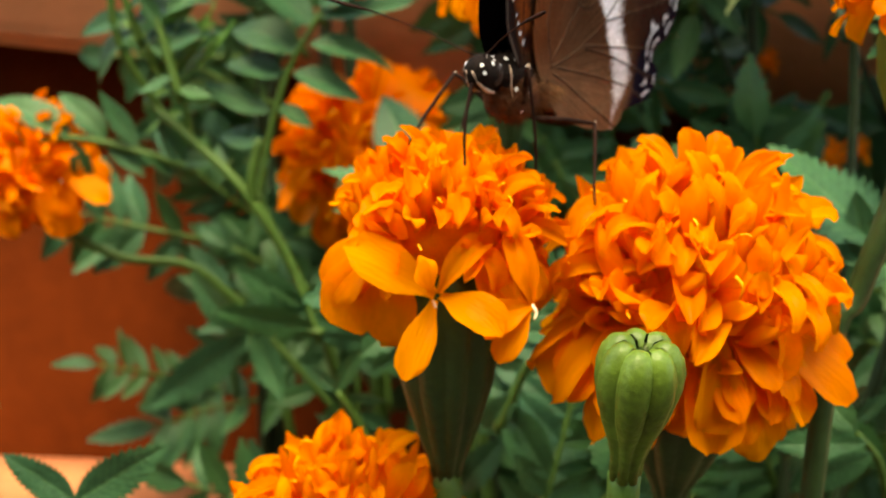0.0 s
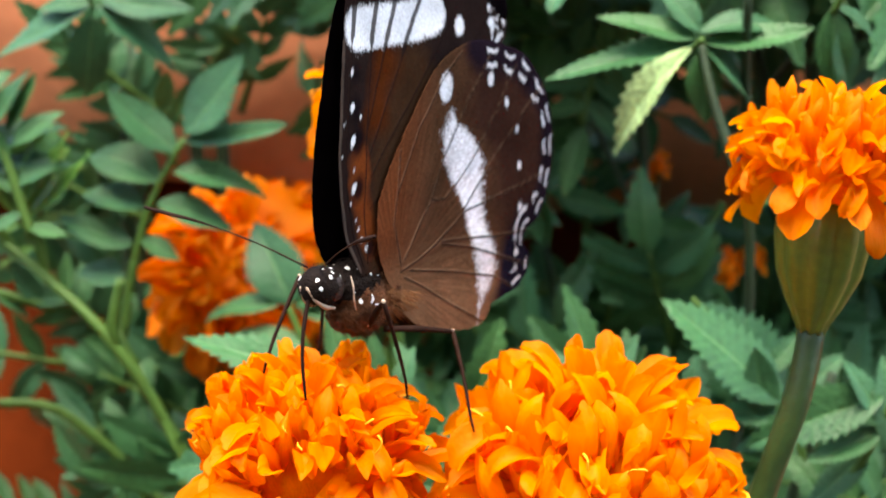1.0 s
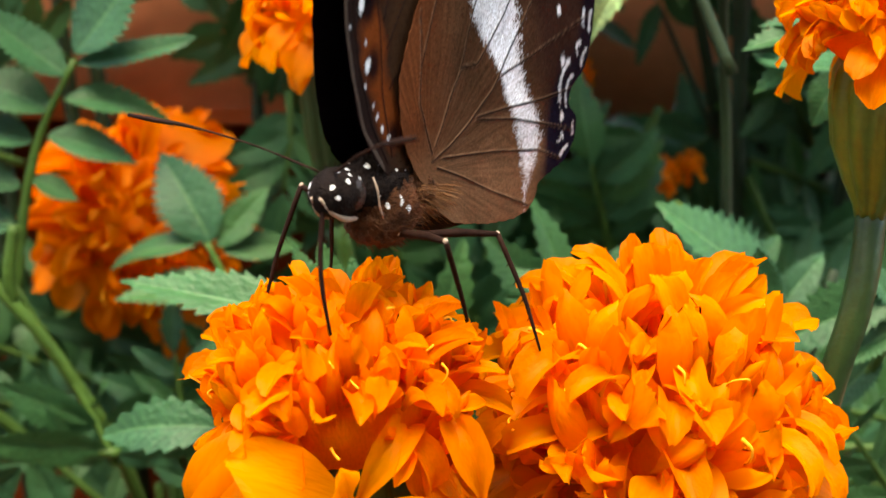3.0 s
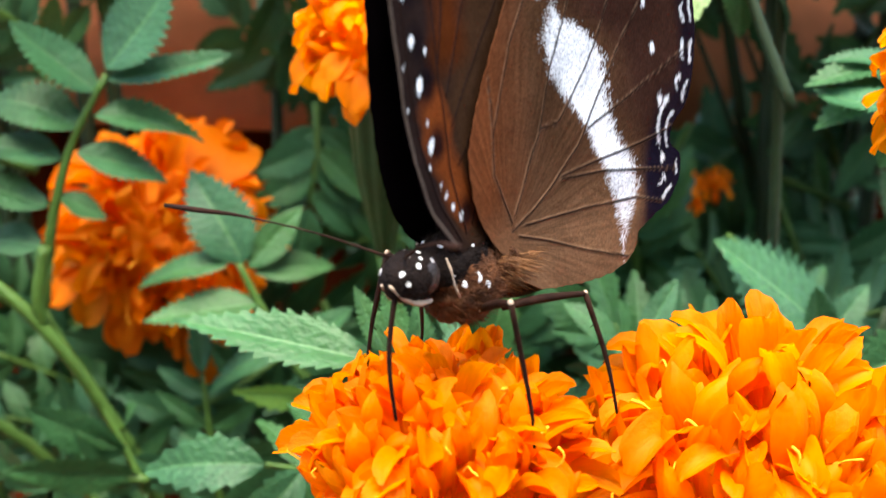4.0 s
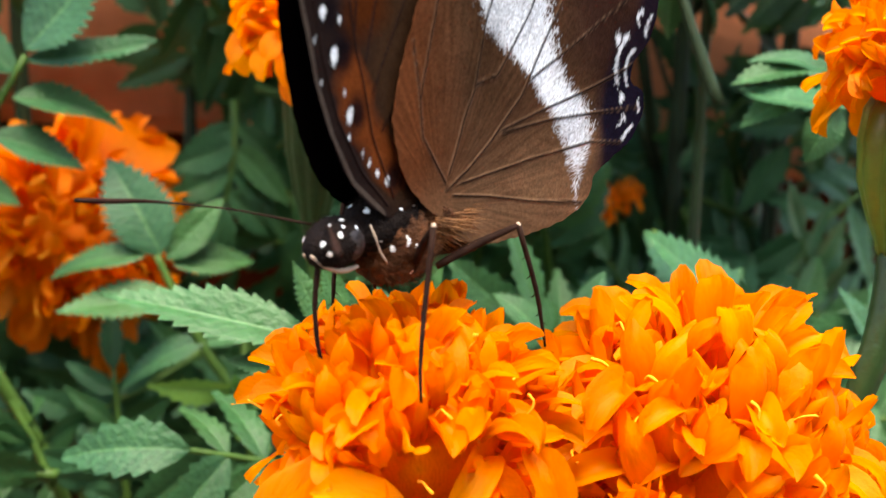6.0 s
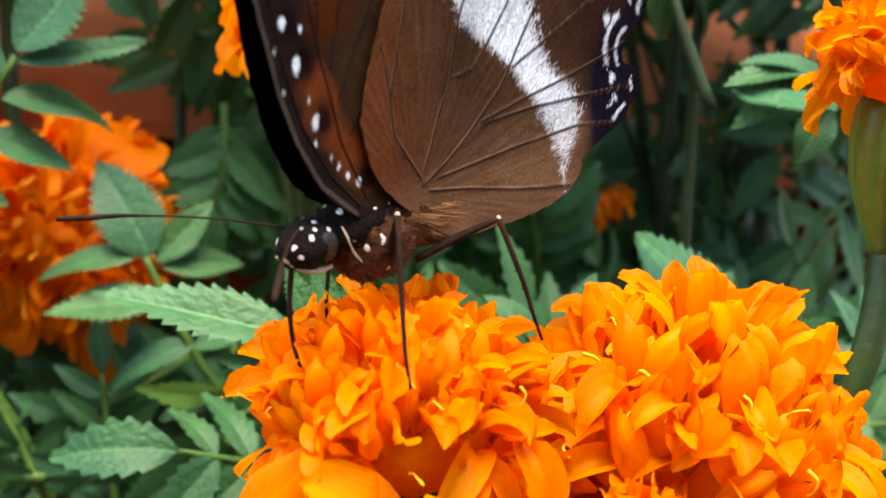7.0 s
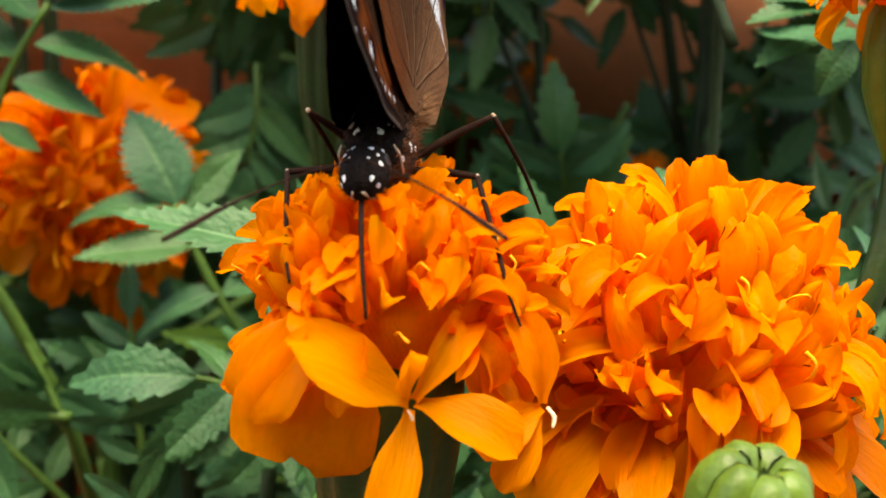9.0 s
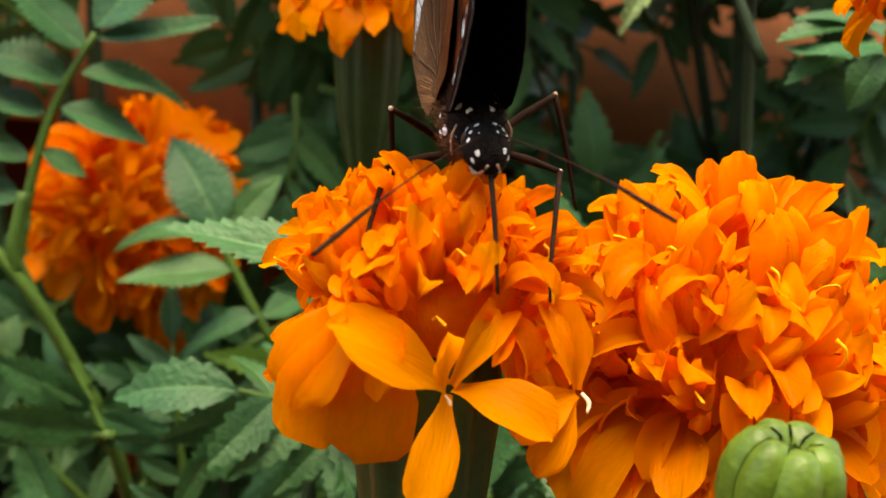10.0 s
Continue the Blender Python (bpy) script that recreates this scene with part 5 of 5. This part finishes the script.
for hip, thigh_len, shin_len, poles, stands in (
        ((5, 2.4, -7.2), 8, 17, ((0.6, 1, 0.3), (0.2, 1, 0.1)), ((0, -18, -12, -6), (2.2, -18, -12, -6), (3.3, -17.4, -16, -8.5), (3.7, -17.4, -16, -8.5), (4.4, -34.6, -25, -8.2), (7.6, -34.0, -24, -6.8), (7.7, -29.4, -21.9, -5), (7.8, -22.4, -26.6, -14.6), (9.7, -22.5, -26.6, -14.4), (9.8, -25.5, -27.4, -12.7), (10, -23.0, -26.8, -13.4))),
        ((1.5, 2.4, -7.8), 9.8, 14, ((-1, 0.5, 0.5), (-0.6, 1, 0.9)), ((0, -9.6, -14.5, -9.9), (3.7, -9.6, -14.5, -9.9), (4.4, -17, -12.5, -6), (7.6, -16.5, -14.2, -5.5), (7.8, -13.2, -5.5, -6), (9.7, -13, -5, -6), (10, -13, -5, -6))),
        ((5, -2.4, -7.2), 8, 15, ((0.5, -1, 0.9), (0.2, -1, 0.2)), ((0, -37.8, -15, -3), (2.2, -37.8, -15, -3), (3.4, -40, -8.5, -4), (7.5, -39.5, -9, -3.5), (7.75, -44.6, -19.8, -10.5), (9.7, -44, -20.6, -10.7), (10, -41.7, -23.3, -11.1))),
        ((1.5, -2.4, -7.8), 10, 13, ((-0.3, -1, 0.6), (0.3, -1, 0.3)), ((0, -31, 0, -3), (7.5, -33, -1, -3), (7.8, -35, -3, -3), (9.7, -35, -3, -3), (10, -34.5, -4, -3)))):
    leg = bone("leg", [(0, 0, 0), (thigh_len * 0.5, 0, 0.2), (thigh_len, 0, 0)], [0.42, 0.5, 0.3], butterfly)
    shin = bone("shin", [(0, 0, 0), (shin_len * 0.5, 0, 0.25), (shin_len * 0.8, 0, 0), (shin_len, 0.3, -0.3)], [0.32, 0.27, 0.2, 0.15], leg, 9)
    v, f = ball(0.0003, (1.3, 1, 1), seg=8, rings=6)
    child("knee", mesh_of("knee", v, f, CREAM), shin, None, "pale knee joint")
    LEGS.append((leg, shin, Vector(hip) / 1000, thigh_len / 1000, shin_len / 1000, [Vector(q).normalized() for q in poles], stands))

ANTENNAE = []
for sg in (1, -1):
    v, f = tube([Vector(q) / 1000 for q in ((0, 0, 0), (8, 0, 0.5), (16, 0, 0.3), (20.5, 0, -0.2), (24.3, 0, -0.6))], [0.00014, 0.0001, 0.0001, 0.00024, 0.0003, 0.00022], 8, 6)
    ANTENNAE.append((child("antenna", mesh_of("antenna", v, f, LEG), butterfly, None, "thin dark antenna with a clubbed tip"), sg))


def wing_pose(sg, y, opening, sweep=0.0, toe=0.0):
    """A wing turned out from the upright by opening; sweep swings its front edge forward in its plane, toe its hind edge inward."""
    return pose(0.002, sg * y / 1000, 0) @ pose(0, 0, 0, 0, 0, sg * toe) @ pose(0, 0, 0, -sg * opening) @ pose(0, 0, 0, 0, sweep) @ pose(-0.002, 0, 0)


def fly(x, y, z, yaw, pitch, roll):
    p = mm(x, y, z)
    return pose(p.x, p.y, p.z, 0, 0, yaw) @ pose(0, 0, 0, 0, -pitch) @ pose(0, 0, 0, roll)


def between(rows, t):
    """The values of rows at t, in straight lines from row to row."""
    return [float(np.interp(t, [r[0] for r in rows], [r[k] for r in rows])) for k in range(1, len(rows[0]))]


FLIGHT = (
    (0.0, -19.0, -6.0, 9.8, 239.2, 6.5, -5), (0.5, -19.0, -6.0, 10.5, 239.2, 6.3, -5), (1.0, -21.8, -7.6, 10.7, 237.5, 8.9, -1.9), (1.5, -21.7, -9.6, 11.0, 233.9, 5.8, -1.6), (2.0, -21.8, -10.2, 11.3, 231.8, 5.5, -2.7),
    (2.2, -22.0, -10.7, 11.5, 231.3, 5.0, -2.8), (3.3, -23.8, -13.2, 12.5, 229.4, 2.4, -3), (3.5, -24.1, -13.5, 12.6, 228.8, 1.9, -3), (3.8, -24.8, -12.6, 12.6, 225, 1, -1), (4.1, -27.4, -11.4, 12.7, 218, -1, 3), (4.5, -29.6, -10.3, 12.8, 212.7, -2.2, 6),
    (5.0, -29.0, -11.8, 12.4, 213.4, -4.2, 2), (5.5, -28.6, -12.6, 11.8, 214.2, -6.1, -1.8), (6.0, -30.4, -12.2, 11.8, 211, -9.2, -2.3), (6.2, -30.6, -12.0, 11.7, 210, -10.2, -2.9), (7.3, -31.8, -9.6, 11.1, 205, -15.6, -5.7), (7.5, -32, -9.3, 11, 204.4, -16.4, -6.1),
    (7.6, -31, -9.8, 11.2, 209, -14.8, -3.5), (7.7, -28.3, -10.4, 11.3, 220.1, -12.7, 0.6), (7.8, -29.7, -10, 9.5, 235.4, -26.7, 0.7), (8.0, -33.1, -8.8, 8.3, 250, -30.1, 1.0), (8.2, -34.4, -8.9, 7.5, 244.5, -32.8, 2), (8.5, -31.2, -9.5, 7.9, 244.5, -27.5, 2),
    (9.0, -32.3, -9.5, 8.1, 247, -27.3, 2.1), (9.7, -32.2, -9.4, 7.2, 247.5, -30, 3), (9.8, -31.8, -9.5, 6.8, 252.1, -32.8, 4.1), (9.9, -29.9, -9.8, 8.4, 261, -29, 4.6), (10.0, -27.7, -10, 9.6, 268, -26.5, 5))


def motions():
    walk(butterfly, [(row[0], fly(*row[1:])) for row in FLIGHT])
    # time, then how far the left and the right wing open, and how far both sweep forward
    beats = ((0, 0, -7, 0), (7.5, 0, -7, 0), (7.7, -1, -6, 0), (7.8, -4, -2, 0), (7.9, 4, 12, 3),
             (8.0, 32, 32, 8), (8.1, 34, 34, 9), (8.2, 3, 4, 3), (8.3, -8, -12, 0), (9.7, -8, -12, 0), (9.9, -4, -6, 0), (10.0, -3, -7, 0))
    for ob, sg, y in WINGS:
        rows = []
        for t, left, right, sweep in beats:
            a = left if sg > 0 else right
            rows.append((t, wing_pose(sg, y * (1 - (1.05 if y > 2.5 else 0.5) * min(1, max(0, a) / 20)), a * (0.93 if a > 0 and y > 2.5 else 1), sweep, 4 if t > 8.1 else 0)))
        walk(ob, rows)
    for leg, shin, hip, thigh, low, poles, stands in LEGS:
        up, down = [], []
        for row in FLIGHT:
            t = row[0]
            pole = poles[t > 7.65]
            foot = fly(*row[1:]).inverted() @ mm(*between(stands, t)) - hip
            reach = min(max(foot.length, abs(thigh - low) + 0.001), thigh + low - 0.0005)
            along = foot.normalized()
            bent = (pole - pole.dot(along) * along).normalized()
            a = (thigh * thigh + reach * reach - low * low) / (2 * reach)
            knee = along * a + bent * math.sqrt(max(0, thigh * thigh - a * a))
            q = knee.to_track_quat("X", "Z")
            bend = (along * reach - knee).to_track_quat("X", "Z")
            up.append((t, Matrix.Translation(hip) @ q.to_matrix().to_4x4()))
            down.append((t, Matrix.Translation((thigh, 0, 0)) @ (q.inverted() @ bend).to_matrix().to_4x4()))
        walk(leg, up)
        walk(shin, down)
    # the feeding tube's swing: forward, then to its left
    swing = ((0, -4, 2), (3.5, -6, 0), (4.5, 0, -12), (6.2, 0, 0), (7.5, 4, 2), (7.7, 18, 18), (7.8, 56, 8), (9.7, 60, 7), (9.9, 62, 3), (10, 48, -5))
    walk(proboscis, [(t, Matrix.Translation(PROBOSCIS_AT) @ pose(0, 0, 0, side, -fore)) for t, fore, side in swing])
    right = ((0, 14, -70), (1.0, 14, -74), (2.0, 12, -86), (3.5, 12, -84), (4.5, 15, -53), (6.0, 8, -58), (7.3, 4, -55), (7.4, -10, -50), (7.5, -52, -28), (7.6, -6, -46), (7.7, 3, -43), (7.8, 4, -37), (8.0, -25, -35), (8.2, 18, -29), (8.5, 13, -28), (9.0, 14, -26), (9.6, 12, -27), (9.8, -33, -30), (10, -3.5, -48))
    left = ((0, 14, 50), (4.5, 14, 52), (7.3, 8, 48), (7.5, -50, 20), (7.7, -20, 38), (7.8, -5, 39), (8.0, -11, 38), (8.2, 12, 45), (8.5, 10, 41), (9.6, 9, 41), (9.8, -37, 44), (10, 5, 28))
    for (ob, sg), rows in zip(ANTENNAE, (left, right)):
        walk(ob, [(t, pose(0.0148, sg * 0.001, -0.0002, 0, -up, turn)) for t, up, turn in rows])


motions()
